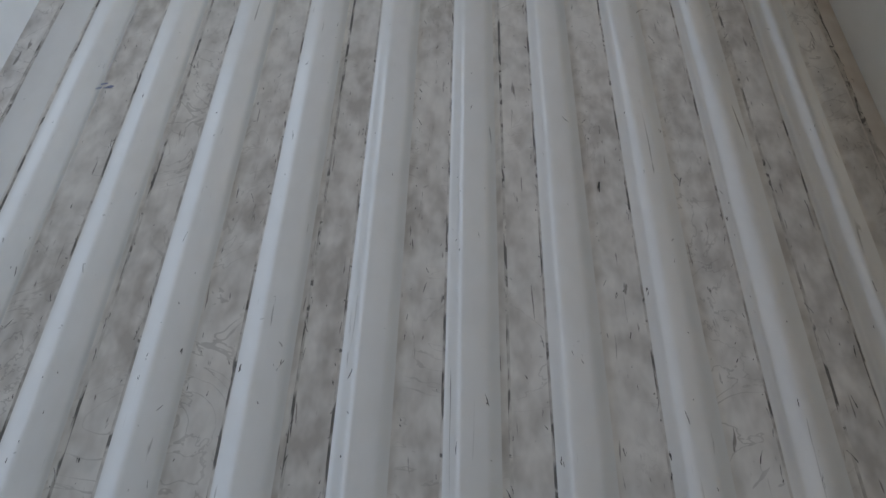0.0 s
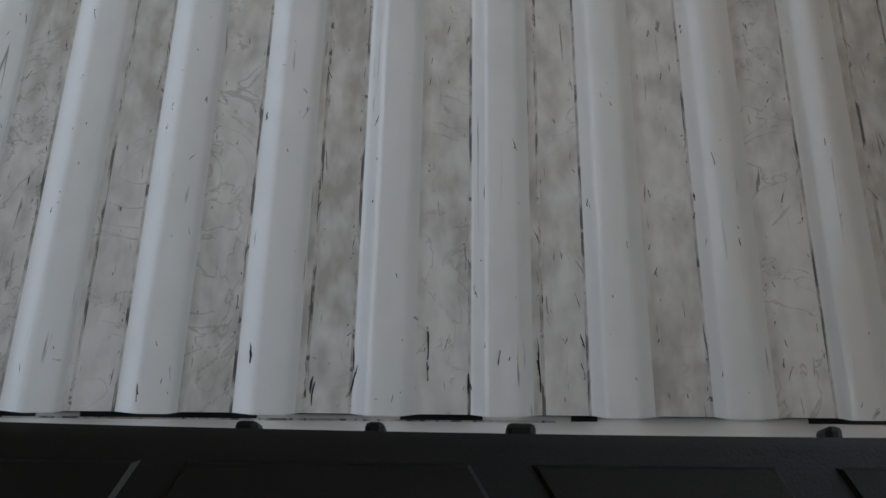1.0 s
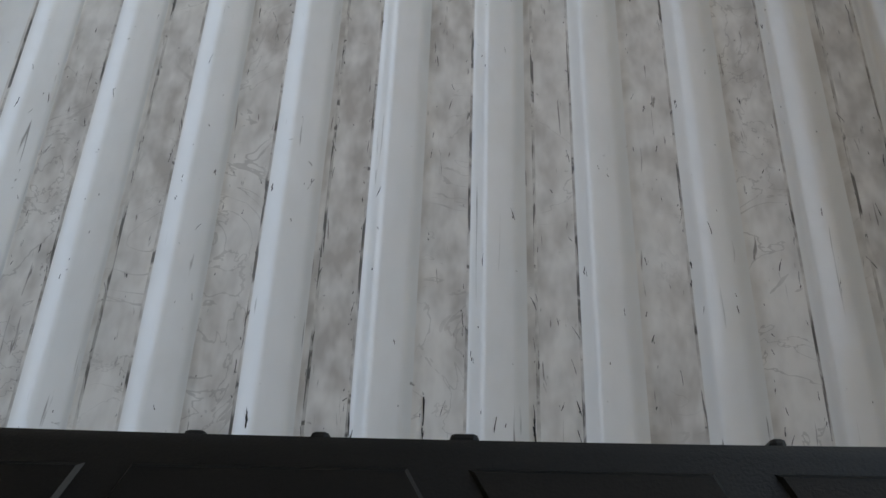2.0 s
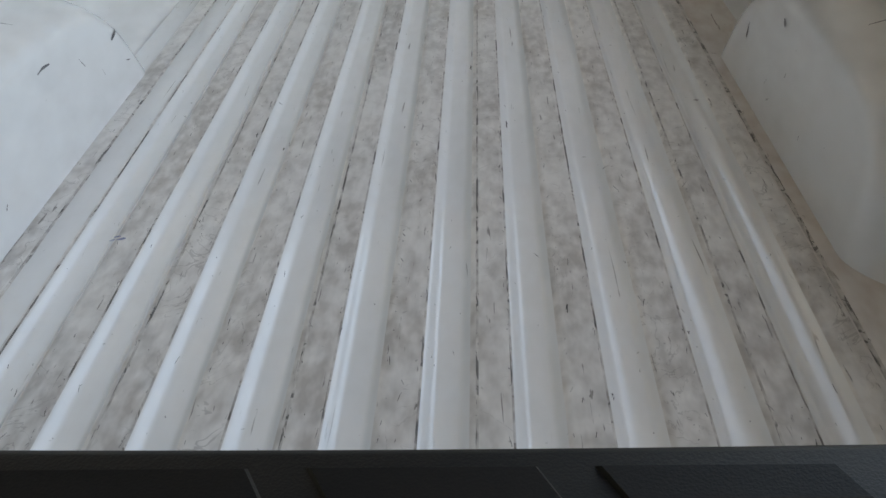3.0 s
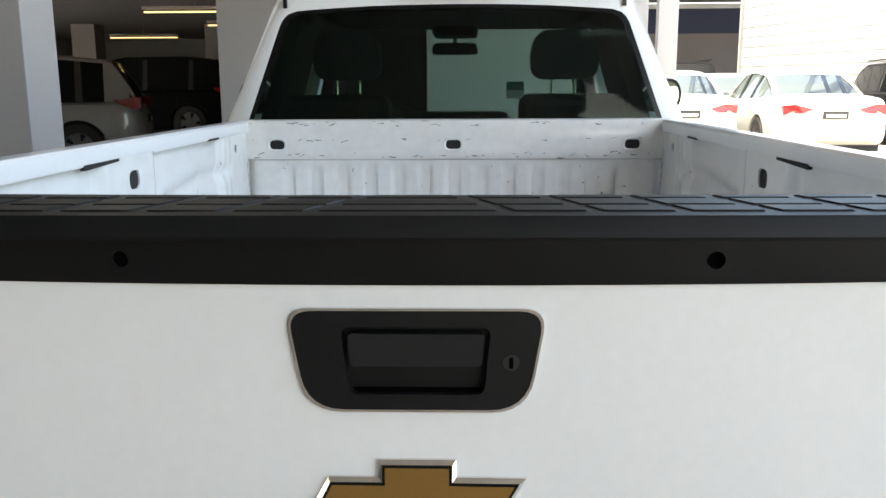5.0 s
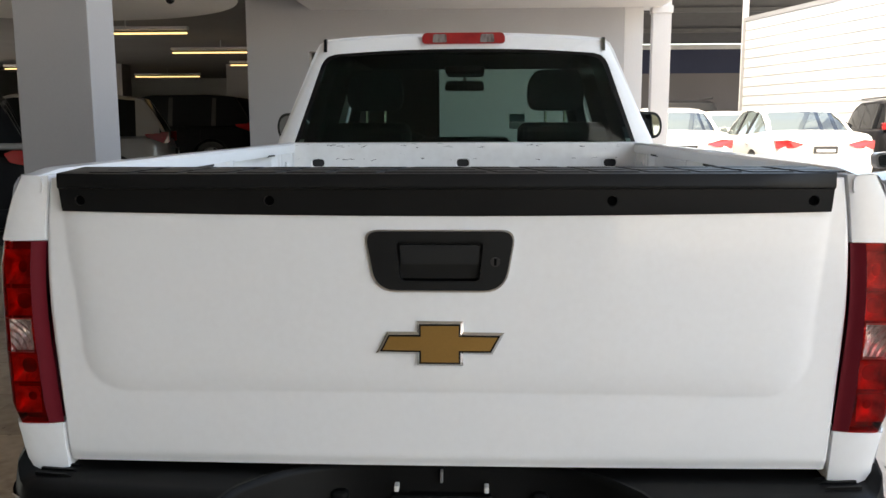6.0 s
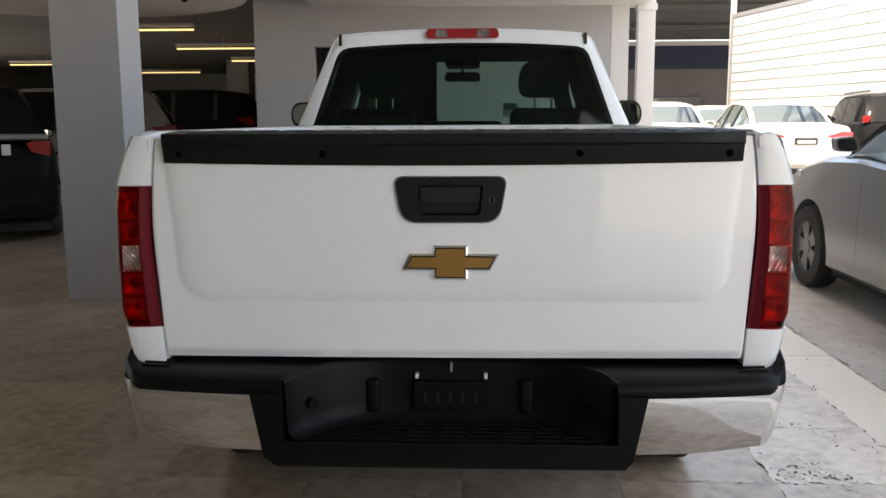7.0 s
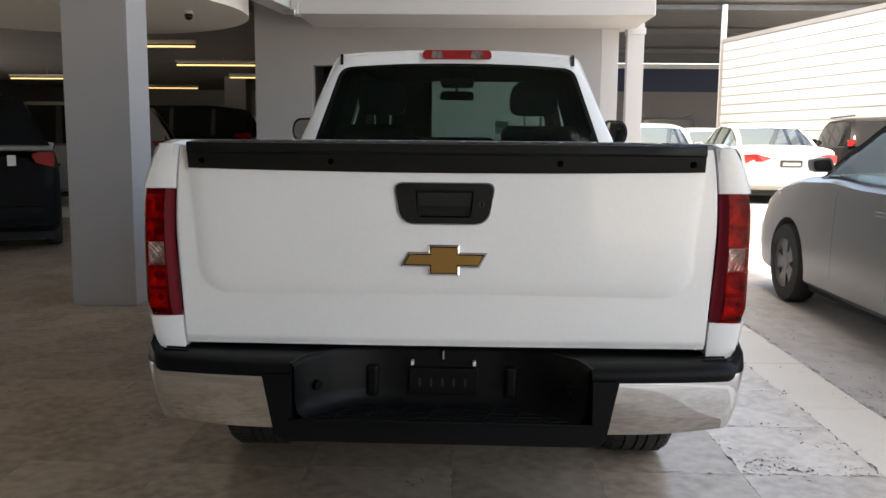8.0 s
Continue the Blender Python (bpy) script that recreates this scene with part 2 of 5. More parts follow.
def groove_z(u):
    """Depth of a groove, u across from its left brink, both flanks softly rounded."""
    return -0.012 * smoothstep(-0.001, 0.021, u) * (1 - smoothstep(0.047, 0.070, u))


def bed_floor():
    xs, ms = [(-0.70, -0.004), (-0.650, -0.004), (-0.640, -0.001), (-0.634, 0.0), (-0.598, 0.0), (-0.595, -0.002), (-0.592, 0.0)], [0, 0, 1, 1, 2, 2, 0]
    for k in range(-5, 5):
        x0 = groove_x(k)
        us = [-0.0045, -0.001, 0.002, 0.005, 0.008, 0.011, 0.014, 0.017, 0.021, 0.034, 0.047, 0.050, 0.053, 0.056, 0.059, 0.0625, 0.066, 0.070, 0.0735]
        xs += [(x0 + u, groove_z(u)) for u in us]
        ms += [1, 2] + [0] * 13 + [1, 1, 2 if k in (-4, -2, 0, 3) else 1, 1]
    xs += [(0.600, 0.0), (0.6045, -0.003), (0.612, -0.003), (0.72, -0.005)]
    ms += [3, 2, 3, 3]
    rows = []
    for i in range(40):
        y = 0.187 + (2.474 - 0.187) * i / 39
        rows.append([(x, y, FLOOR + z * (1 - 0.25 * smoothstep(2.40, 2.47, y))) for x, z in xs])
    return sheet(rows, mats=ms)


part("bed_floor", bed_floor(), [GROOVE, WORN, SEAM, RUSTY], truck, "white metal floor with long worn, dirty ridges", smooth=True)


def floor_step(x):
    """Height of the bed floor at x, under its ridges' tops."""
    if not -0.555 < x < 0.56:
        return 0.0
    return groove_z((x - FIRST + 0.002) % PITCH - 0.002)


def side_x(y, z):
    """The inside face of the bed's right wall."""
    x = 0.856
    x -= 0.15 * (1 - smoothstep(FLOOR - 0.02, FLOOR + 0.10, z)) ** 2
    r = (abs(y - 1.27) / 0.46) ** 3.2 + (max(0, z - FLOOR + 0.02) / 0.27) ** 3
    x -= (x - 0.635 - 0.06 * (z - FLOOR) / 0.25) * (1 - smoothstep(0.45, 1.25, r))
    pocket = smoothstep(1.06, 1.10, y) * (1 - smoothstep(1.41, 1.46, y)) * smoothstep(1.13, 1.165, z)
    front = smoothstep(2.09, 2.15, y)
    groove = math.exp(-((z - 1.20 + 0.10 * max(0, 1.9 - y)) / 0.03) ** 2) * smoothstep(1.5, 1.6, y) * (1 - smoothstep(2.15, 2.25, y))
    flange = math.exp(-((y - 2.13) / 0.012) ** 2) + math.exp(-((y - 2.20) / 0.010) ** 2)
    crease = math.exp(-((z - 1.155 - 0.05 * math.sin((y - 0.2) * 2.2)) / 0.022) ** 2) * (1 - smoothstep(1.02, 1.14, y)) * smoothstep(0.25, 0.4, y)
    dish = math.exp(-((y - 1.05) / 0.20) ** 2 - ((z - 1.135) / 0.03) ** 2)
    return x - 0.026 * pocket - 0.018 * front + 0.015 * groove - 0.003 * flange + 0.010 * crease + 0.012 * dish


def oval(y, z, w, h, place, d0, d1):
    return prism(rounded([(y - w, z - h), (y + w, z - h), (y + w, z + h), (y - w, z + h)], min(w, h) * 0.95, 5), place, d0, d1)


for s in (-1, 1):
    ny, nz = 210, 50
    inner, outer = [], []
    for i in range(ny):
        y = 0.16 + (2.50 - 0.16) * i / (ny - 1)
        inner.append([(s * side_x(y, FLOOR - 0.016 + (1.362 - FLOOR + 0.016) * j / (nz - 1)), y, FLOOR - 0.016 + (1.362 - FLOOR + 0.016) * j / (nz - 1)) for j in range(nz)])
    rows = [r + [(s * 0.912, r[-1][1], r[-1][2]), (s * 0.912, r[0][1], r[0][2])] for r in inner]
    wall = part("bed_side_wall", capped(rows), BED, truck, "white painted inner bed wall with a wheel arch", smooth=True)
    put = lambda u, v, d: (s * d, u, v)
    holes = ((1.265, 1.270, 0.036, 0.025, 0.835), (2.30, 1.276, 0.016, 0.016, 0.843))
    carve(wall, [oval(y, z, w, h, put, 0.78, 0.897) for y, z, w, h, x in holes])
    for y, z, w, h, x in holes:
        part("stake_pocket", boxed((s * x, y - w - 0.012, z - h - 0.008), (s * (x + 0.012), y + w + 0.012, z + h + 0.008)), DARK, wall)
    for y0, y1, drop in ((0.97, 1.17, 0.006), (1.94, 2.05, 0.0)):
        part("rail_slot", capped([[(s * 0.8284, y, 1.3275 - dz), (s * 0.8284, y, 1.3345), (s * 0.840, y, 1.3345), (s * 0.840, y, 1.3275 - dz)] for y, dz in ((y0, drop), (y1, 0.0))]), DARK, wall, "dark slot under the rail")
    # outside panel with its rolled top rail
    prof = [(0.832, 1.330), (0.829, 1.338), (0.829, 1.368), (0.836, 1.376), (0.872, 1.378), (0.905, 1.372), (0.925, 1.345), (0.938, 1.30), (0.950, 1.20), (0.958, 1.05), (0.965, 0.95), (0.955, 0.80), (0.93, 0.66)]
    rows = []
    for i in range(40):
        y = 0.005 + 2.545 * (i / 39) ** 1.6
        tuck = 0.030 * (1 - smoothstep(0.0, 0.25, y))
        rows.append([(s * (x - tuck * smoothstep(0.84, 0.93, x)), y + 0.02 * smoothstep(0.87, 0.96, x) * (1 - smoothstep(0, 0.2, y)), z - 0.01 * (1 - smoothstep(0, 0.12, y)) * (z > 1.35)) for x, z in prof])
    bm = sheet(rows)
    part("bed_side_panel", bm, WHITE, truck, "glossy white outer bed panel with rolled rail", smooth=True)
    # rear post beside the tailgate, above and below the lamp
    for z0, z1, name in ((1.229, 1.366, "rear_post_top"), (0.712, 0.828, "rear_post_foot")):
        ring = []
        for z in (z0, (z0 * 2 + z1) / 3, (z0 + z1 * 2) / 3, z1 - 0.006, z1):
            e = 0.943 - 0.008 * smoothstep(1.1, 1.2, z) - 0.024 * smoothstep(1.22, 1.32, z) - 0.028 * smoothstep(1.30, 1.375, z) - 0.010 * (1 - smoothstep(1.0, 1.1, z)) - 0.018 * (1 - smoothstep(0.73, 0.84, z))
            ring.append([(s * x, y, z) for x, y in ((gate_half(z) + 0.003, 0.022), (gate_half(z) + 0.0055, 0.013), (e - 0.04, 0.004), (e - 0.01, 0.012), (e + 0.004, 0.035), (e + 0.016, 0.12), (gate_half(z) + 0.006, 0.12))])
        part(name, capped(ring), WHITE, truck, smooth=True)
    # tail lamp: one wrap-round red lens over separate chambers, a clear reverse light in the middle
    lamp = part("tail_lamp", boxed((s * 0.845, 0.075, 0.85), (s * 0.92, 0.13, 1.21)), DARK, truck, "red wrap-round tail lamp with clear reverse lens")

    def lens(u0, u1, z0, z1, nu=12, nz=10, lift=0.0):
        """A patch of the lamp's skin; u runs from the tailgate's side round to the flank."""
        rows = []
        for j in range(nz + 1):
            z = z0 + (z1 - z0) * j / nz
            row = []
            for i in range(nu + 1):
                u = u0 + (u1 - u0) * i / nu
                hang = 0.008 * (1 - ((z - 1.027) / 0.2) ** 2)
                inn = gate_half(z) + 0.003
                out = 0.938 - 0.016 * (1 - smoothstep(0.82, 0.88, z)) - 0.008 * smoothstep(1.17, 1.23, z)
                x = inn + (out - inn) * min(1, math.sin(min(1, u / 0.8) * math.pi / 2) ** 0.9) + 0.004 * max(0, u - 0.8) / 0.2
                y = 0.006 - hang + 0.12 * max(0, u - 0.45) ** 2.2 / 0.27 + 0.010 * (1 - smoothstep(0.0, 0.16, u))
                row.append((s * x, y - lift, z))
            rows.append(row)
        return sheet(rows)

    LO, HI = 0.829, 1.227
    part("inner_lens", lens(0.0, 0.13, LO, HI), DEEPRED, lamp, "dark red inner band", smooth=True)
    part("inner_return", boxed((s * (gate_half(1.0) + 0.006), 0.026, LO + 0.002), (s * (gate_half(1.0) + 0.010), 0.09, HI - 0.002)), MAROON, lamp)
    part("brake_lens", lens(0.13, 1.0, 1.064, HI), REDGLASS, lamp, smooth=True)
    part("signal_lens", lens(0.13, 1.0, LO, 0.988), REDGLASS, lamp, smooth=True)
    part("reverse_lens", lens(0.153, 0.455, 0.991, 1.061, lift=0.001), CLEARGLASS, lamp, "clear reverse light lens", smooth=True)
    part("side_lens", lens(0.46, 1.0, 0.990, 1.062), REDGLASS, lamp, "red side marker lens", smooth=True)
    part("lens_band", lens(0.13, 0.151, 0.988, 1.064), REDGLASS, lamp, smooth=True)
    for z0 in (0.9875, 1.0615):
        part("lens_bead", lens(0.15, 1.0, z0, z0 + 0.0025, nz=1, lift=0.0016), PINKGLASS, lamp, smooth=True)
    # the housing behind: four chambers with ribs between, brightest behind the bulbs
    part("reflector", lens(0.06, 0.97, LO + 0.003, HI - 0.003, lift=-0.030), REFL, lamp, smooth=True)
    part("lamp_floor", boxed((s * 0.842, 0.012, LO - 0.001), (s * 0.914, 0.050, LO + 0.002)), RIBRED, lamp)
    part("reflector_side", lens(0.90, 1.0, LO + 0.002, HI - 0.002, lift=-0.008), RIBRED, lamp, smooth=True)
    for z0 in (1.130, 1.060, 0.986, 0.915):
        part("chamber_rib", lens(0.16, 0.94, z0, z0 + 0.002, nz=1, lift=-0.008), RIBRED, lamp, smooth=True)
    for u0 in (0.11, 0.70):
        part("chamber_wall", lens(u0, u0 + 0.03, LO + 0.01, HI - 0.01, lift=-0.012), RIBRED, lamp, smooth=True)
    for zc, r in ((1.172, 0.038), (1.096, 0.030), (0.951, 0.031), (0.880, 0.030)):
        rows = [[(s * (0.868 + 0.058 * i / 10), 0.014 + 0.020 * (math.sin(math.pi * i / 10) * math.sin(math.pi * j / 10)) ** 0.6, zc + r * (j / 5 - 1)) for i in range(11)] for j in range(11)]
        part("bulb_bowl", sheet(rows), BOWL, lamp, smooth=True)
    # the reverse light's faceted pan fills its square window
    rows = []
    for j in range(9):
        v = 0.991 + 0.070 * j / 8
        rows.append([(s * (0.872 + 0.052 * i / 8), 0.010 + 0.016 * math.sin(math.pi * i / 8) * math.sin(math.pi * j / 8) + 0.0025 * ((i + j) % 2), v) for i in range(9)])
    part("reverse_bowl", sheet(rows), FACET, lamp, "faceted silver reflector")

# front wall of the bed: ribbed panel under a boxed rail
rows = []
for j in range(20):
    z = FLOOR - 0.012 + (1.225 - FLOOR + 0.012) * j / 19
    row = []
    for i in range(161):
        x = -0.85 + 1.70 * i / 160
        rib = smoothstep(0.35, 0.75, math.sin((x + 0.03) / 0.113 * 2 * math.pi) * 0.5 + 0.5) * smoothstep(0.93, 0.99, z) * (1 - smoothstep(1.16, 1.21, z)) * (1 - smoothstep(0.66, 0.72, abs(x)))
        row.append((x, 2.488 + 0.015 * rib + 0.03 * smoothstep(0.80, 0.86, abs(x)) - 0.006 * (1 - smoothstep(FLOOR - 0.01, FLOOR + 0.03, z)) ** 2, z))
    rows.append(row)
bulk = part("bed_front_panel", sheet(rows), BED, truck, "ribbed white front wall of the bed", smooth=True)
ring = [(2.486, 1.215), (2.470, 1.222), (2.462, 1.240), (2.460, 1.362), (2.466, 1.374), (2.476, 1.378), (2.56, 1.378), (2.565, 1.37), (2.565, 1.215)]
rail = part("bed_front_rail", capped([[(x, y, z) for y, z in ring] for x in (-0.845, 0.845)]), BED, truck, "white boxed rail with three oval holes", smooth=True)
flat = lambda u, v, d: (u, d, v)
carve(rail, [oval(x, 1.279, 0.030, 0.018, flat, 2.40, 2.54) for x in (-0.713, 0.0, 0.715)])
for x in (-0.713, 0.0, 0.715):
    part("rail_hole", boxed((x - 0.04, 2.470, 1.255), (x + 0.04, 2.49, 1.303)), DARK, rail)
    ro, ri = rounded([(-0.040, -0.027), (0.040, -0.027), (0.040, 0.027), (-0.040, 0.027)], 0.026, 5), rounded([(-0.031, -0.019), (0.031, -0.019), (0.031, 0.019), (-0.031, 0.019)], 0.018, 5)
    part("hole_rim", sheet([[(x + u, 2.4595, 1.279 + v) for u, v in ro], [(x + u, 2.457, 1.279 + v) for u, v in [(a * 0.93, b * 0.93) for a, b in ro]], [(x + u, 2.461, 1.279 + v) for u, v in ri]], closed=True), BED, rail, smooth=True)

# sill behind the tailgate
part("bed_sill", boxed((-0.80, 0.085, 0.80), (0.80, 0.1895, 0.8455), 0.002), BED, truck, "scuffed white sill at the bed's end")
part("bed_sub_frame", boxed((-0.80, 0.11, 0.55), (0.80, 2.55, 0.80)), DARK, truck)

# tailgate
nx, nz = 330, 150
rows = []
for j in range(nz + 1):
    z = 0.742 + (1.360 - 0.742) * j / nz
    row = []
    for i in range(nx + 1):
        half = gate_half(z)
        x = half * (2 * i / nx - 1)
        # the upper field lies in from the border by a soft step
        edge = 0.792 - 0.024 * (1 - smoothstep(1.0, 1.32, z))
        dx, dz = edge - abs(x), z - 0.908 + 0.006 * (x / 0.7) ** 2
        d = min(dx, dz) if (dx > 0.10 or dz > 0.10) else 0.10 - math.hypot(max(0, 0.10 - dx), max(0, 0.10 - dz))
        y = bow(x) + 0.008 + 0.0085 * math.exp(-max(0.0, d) / 0.032)
        y += 0.007 * (1 - smoothstep(0.742, 0.775, z)) ** 2
        y += 0.005 * smoothstep(half - 0.005, half + 0.001, abs(x)) ** 2
        row.append((x, y, z))
    rows.append(row)
front = [r + [(r[-1][0], 0.082, r[0][2]), (r[0][0], 0.082, r[0][2])] for r in rows]
tailgate = part("tailgate", capped(front), WHITE, truck, "glossy white tailgate with a soft raised lower edge", smooth=True)

# black handle plate with a chrome rim
plate = rounded([(-0.156, 1.2545), (0.156, 1.2545), (0.134, 1.127), (-0.134, 1.127)], [0.03, 0.03, 0.045, 0.045], 6)
grow = lambda pts, f, c: [(u * f, c + (v - c) * (f + (f - 1) * 1.2)) for u, v in pts]
behind = lambda u, v, d: (u, bow(u) + 0.008 - d, v)
part("handle_rim", prism(grow(plate, 1.007, 1.190), behind, -0.01, 0.0045), CHROME, tailgate, "thin chrome rim", smooth=True)
carve(bpy.data.objects["handle_rim"], [prism(grow(plate, 0.985, 1.190), behind, -0.05, 0.05)])
carve(tailgate, [prism(rounded([(-0.094, 1.236), (0.094, 1.236), (0.086, 1.144), (-0.086, 1.144)], 0.012), behind, -0.045, 0.05)])
bezel = part("handle_plate", prism(plate, behind, -0.02, 0.0035), BLACK, tailgate, "black plastic handle plate", smooth=True)
carve(bezel, [prism(rounded([(-0.090, 1.232), (0.090, 1.232), (0.082, 1.148), (-0.082, 1.148)], 0.012), behind, -0.015, 0.05)])
ramp = [(1.234, -0.004), (1.230, -0.030), (1.222, -0.043), (1.172, -0.043), (1.162, -0.038), (1.154, -0.024), (1.149, -0.008), (1.146, 0.002)]
# back of the recess, its deep shade painted black
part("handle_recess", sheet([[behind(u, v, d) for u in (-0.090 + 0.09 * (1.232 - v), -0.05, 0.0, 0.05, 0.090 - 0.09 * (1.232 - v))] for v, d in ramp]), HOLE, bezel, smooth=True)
part("handle", prism(rounded([(-0.082, 1.224), (0.082, 1.224), (0.079, 1.184), (-0.079, 1.184)], 0.006), behind, -0.012, 0.005), PULL, bezel, "black pull handle", smooth=True)
part("lock", rod((0.114, bow(0.114) + 0.010, 1.189), (0.114, bow(0.114) + 0.0035, 1.189), 0.010, 16), material("dull_metal", (0.03, 0.03, 0.03), 0.4, 0.5), bezel, "round key lock")
part("key_slot", boxed((0.1115, bow(0.114) + 0.0025, 1.182), (0.1165, bow(0.114) + 0.004, 1.196), 0.001), HOLE, bezel)

# emblem
tie = [(-0.134, -0.021), (-0.110, 0.025), (-0.048, 0.025), (-0.048, 0.048), (0.048, 0.048), (0.048, 0.025), (0.134, 0.024), (0.109, -0.022), (0.048, -0.022), (0.048, -0.047), (-0.048, -0.047), (-0.048, -0.022)]


def shrink(pts, d):
    out = []
    for i, p in enumerate(pts):
        p, a, b = Vector(p), Vector(pts[i - 1]), Vector(pts[(i + 1) % len(pts)])
        e1, e2 = (p - a).normalized(), (b - p).normalized()
        n1, n2 = Vector((e1.y, -e1.x)), Vector((e2.y, -e2.x))
        n = (n1 + n2) / max(0.25, 1 + n1.dot(n2))
        out.append(tuple(p + n * d))
    return out


badge = lambda u, v, d: (u, bow(u) + 0.008 - d, 1.0165 + v)
rim = part("emblem", capped([[badge(u, v, 0.0) for u, v in tie], [badge(u, v, 0.004) for u, v in tie], [badge(u, v, 0.009) for u, v in shrink(tie, 0.005)]]), CHROME, tailgate, "chrome-edged gold emblem")
part("emblem_line", prism(shrink(tie, 0.0052), badge, 0.008, 0.0095), FRIT, rim)
part("emblem_field", prism(shrink(tie, 0.0088), badge, 0.008, 0.0105), GOLD, rim, "gold field")

# black cap over the tailgate's top, with raised pads
prof = [(0.0935, 1.352), (0.0945, 1.3755), (0.0895, 1.3785), (-0.016, 1.3715), (-0.0225, 1.3705), (-0.0255, 1.3665), (-0.0315, 1.347), (-0.0295, 1.3425), (-0.007, 1.3385), (0.001, 1.296), (0.004, 1.2885), (0.018, 1.2885), (0.016, 1.34), (0.09, 1.352)]
rows = []
for i in range(61):
    x = -0.786 + 1.572 * i / 60
    b = bow(x)
    ends = 1 - 0.75 * smoothstep(0.66, 0.786, abs(x))
    rows.append([(x, (y if y > -0.008 else -0.008 + (y + 0.008) * ends) + b * (1 if y < 0.05 else 0.5) + ((0.03 * x - 0.010) * x if y > 0.05 else 0), z - (0.009 * (1 - (x / 0.8) ** 2) - 0.004 if z < 1.30 else 0)) for y, z in prof])
cap = part("tailgate_cap", capped(rows), BLACK, truck, "black plastic cap with raised anti-slip pads", smooth=True)
carve(cap, [rod((x, bow(x) - 0.06, 1.315), (x, bow(x) + 0.006, 1.315), 0.0110, 16) for x in (-0.745, -0.348, 0.348, 0.748)])
for x in (-0.745, -0.348, 0.348, 0.748):
    # black discs put shade at the bottom of the bolt holes
    part("bolt", rod((x, bow(x) + 0.008, 1.315), (x, bow(x) + 0.004, 1.315), 0.0095, 16), HOLE, cap, "recessed bolt, blacked out for the hole's shade")
    part("bolt_rim", sheet([[(x + r * math.cos(2 * math.pi * k / 20), bow(x) + y, 1.315 + r * math.sin(2 * math.pi * k / 20)) for k in range(20)] for r, y in ((0.015, 0.0052), (0.0125, 0.0035), (0.0105, 0.0046), (0.0095, 0.008))], closed=True), BLACK, cap, smooth=True)
PAD_ROWS = ((-0.0165, 0.0155), (0.0205, 0.0555), (0.0605, 0.0775))
SKEW, TILT = 0.60, 0.062


def pad_mesh(width, lean, y0, y1):
    sk = lambda y: (0.100 - y) * SKEW * lean
    pts = [(sk(y0), y0), (width + sk(y0), y0), (width + sk(y1), y1), (sk(y1), y1)]
    inn = shrink([(a, b) for a, b in pts][::-1], 0.002)[::-1]
    bm = capped([[(a, b, b * TILT) for a, b in pts], [(a, b, b * TILT + 0.0026) for a, b in inn]])
    me = bpy.data.meshes.new("pad")
    bmesh.ops.recalc_face_normals(bm, faces=bm.faces)
    bm.to_mesh(me)
    bm.free()
    me.materials.append(BLACK)
    return me


for y0, y1 in PAD_ROWS:
    right, left = pad_mesh(0.083, 1, y0, y1), pad_mesh(0.083, -1, y0, y1)
    for k in range(7):
        for me, x in ((right, 0.0465 + 0.101 * k), (left, -0.0575 - 0.102 * k - 0.083)):
            if abs(x + 0.04) < 0.70:
                ob = new("pad", me)
                ob.parent, ob.location = cap, (x, (bow(x + 0.05) + 0.013) * 0.5, 1.3725)
    pts = [(-0.0425 - (0.100 - y0) * SKEW, y0), (0.0275 + (0.100 - y0) * SKEW, y0), (0.0275 + (0.100 - y1) * SKEW, y1), (-0.0425 - (0.100 - y1) * SKEW, y1)]
    bm = capped([[(a, b, 1.3725 + b * TILT) for a, b in pts], [(a, b, 1.3751 + b * TILT) for a, b in shrink(pts[::-1], 0.002)[::-1]]])
    part("pad", bm, BLACK, cap)
for x, w in ((-0.041, 0.007), (0.006, 0.006), (0.059, 0.009), (-0.34, 0.010), (0.30, 0.012), (-0.25, 0.006), (0.43, 0.014), (0.17, 0.005), (-0.47, 0.008)):
    part("cap_tab", boxed((x - w * 0.6, 0.078, 1.352), (x + w * 0.6, 0.0935, 1.364), 0.002), BLACK, cap)

# bumper
bumper = part("rear_bumper", boxed((-0.80, 0.068, 0.50), (0.80, 0.12, 0.66)), DARK, truck, "black and chrome step bumper with a deep step well")


def bumper_y(x):
    return -0.145 + 0.045 * (abs(x) / 0.9) ** 4 + 0.02 * (abs(x) / 0.9) ** 2 + 0.09 * max(0.0, (abs(x) - 0.86) / 0.08) ** 2


top = []
for i in range(61):
    x = -0.94 + 1.88 * (0.5 - 0.5 * math.cos(math.pi * i / 60))
    a = abs(x)
    lift = 0.050 * smoothstep(0.885, 0.930, a) - 0.018 * smoothstep(0.925, 0.94, a)
    yb = bumper_y(x)
    inner_y = 0.086
    top.append([(x, yb + 0.006, 0.672), (x, yb, 0.690), (x, yb + 0.004, 0.704), (x, yb + 0.016, 0.714 + lift * 0.6), (x, yb + 0.06, 0.722 + lift), (x, inner_y + (0.25 if a > 0.86 else 0) * 1.0, 0.726 + lift), (x, inner_y + (0.25 if a > 0.86 else 0), 0.672)])
pad = part("step_pad", capped(top), SATIN, bumper, "black plastic bumper top", smooth=True)
wellcut = rounded([(-0.462, -0.34), (-0.462, -0.125), (-0.30, 0.062), (0.30, 0.062), (0.455, -0.125), (0.455, -0.34)], [0.01, 0.07, 0.16, 0.16, 0.07, 0.01], 8)
carve(pad, [prism(wellcut, lambda u, v, d: (u, v, d), 0.60, 0.80)])
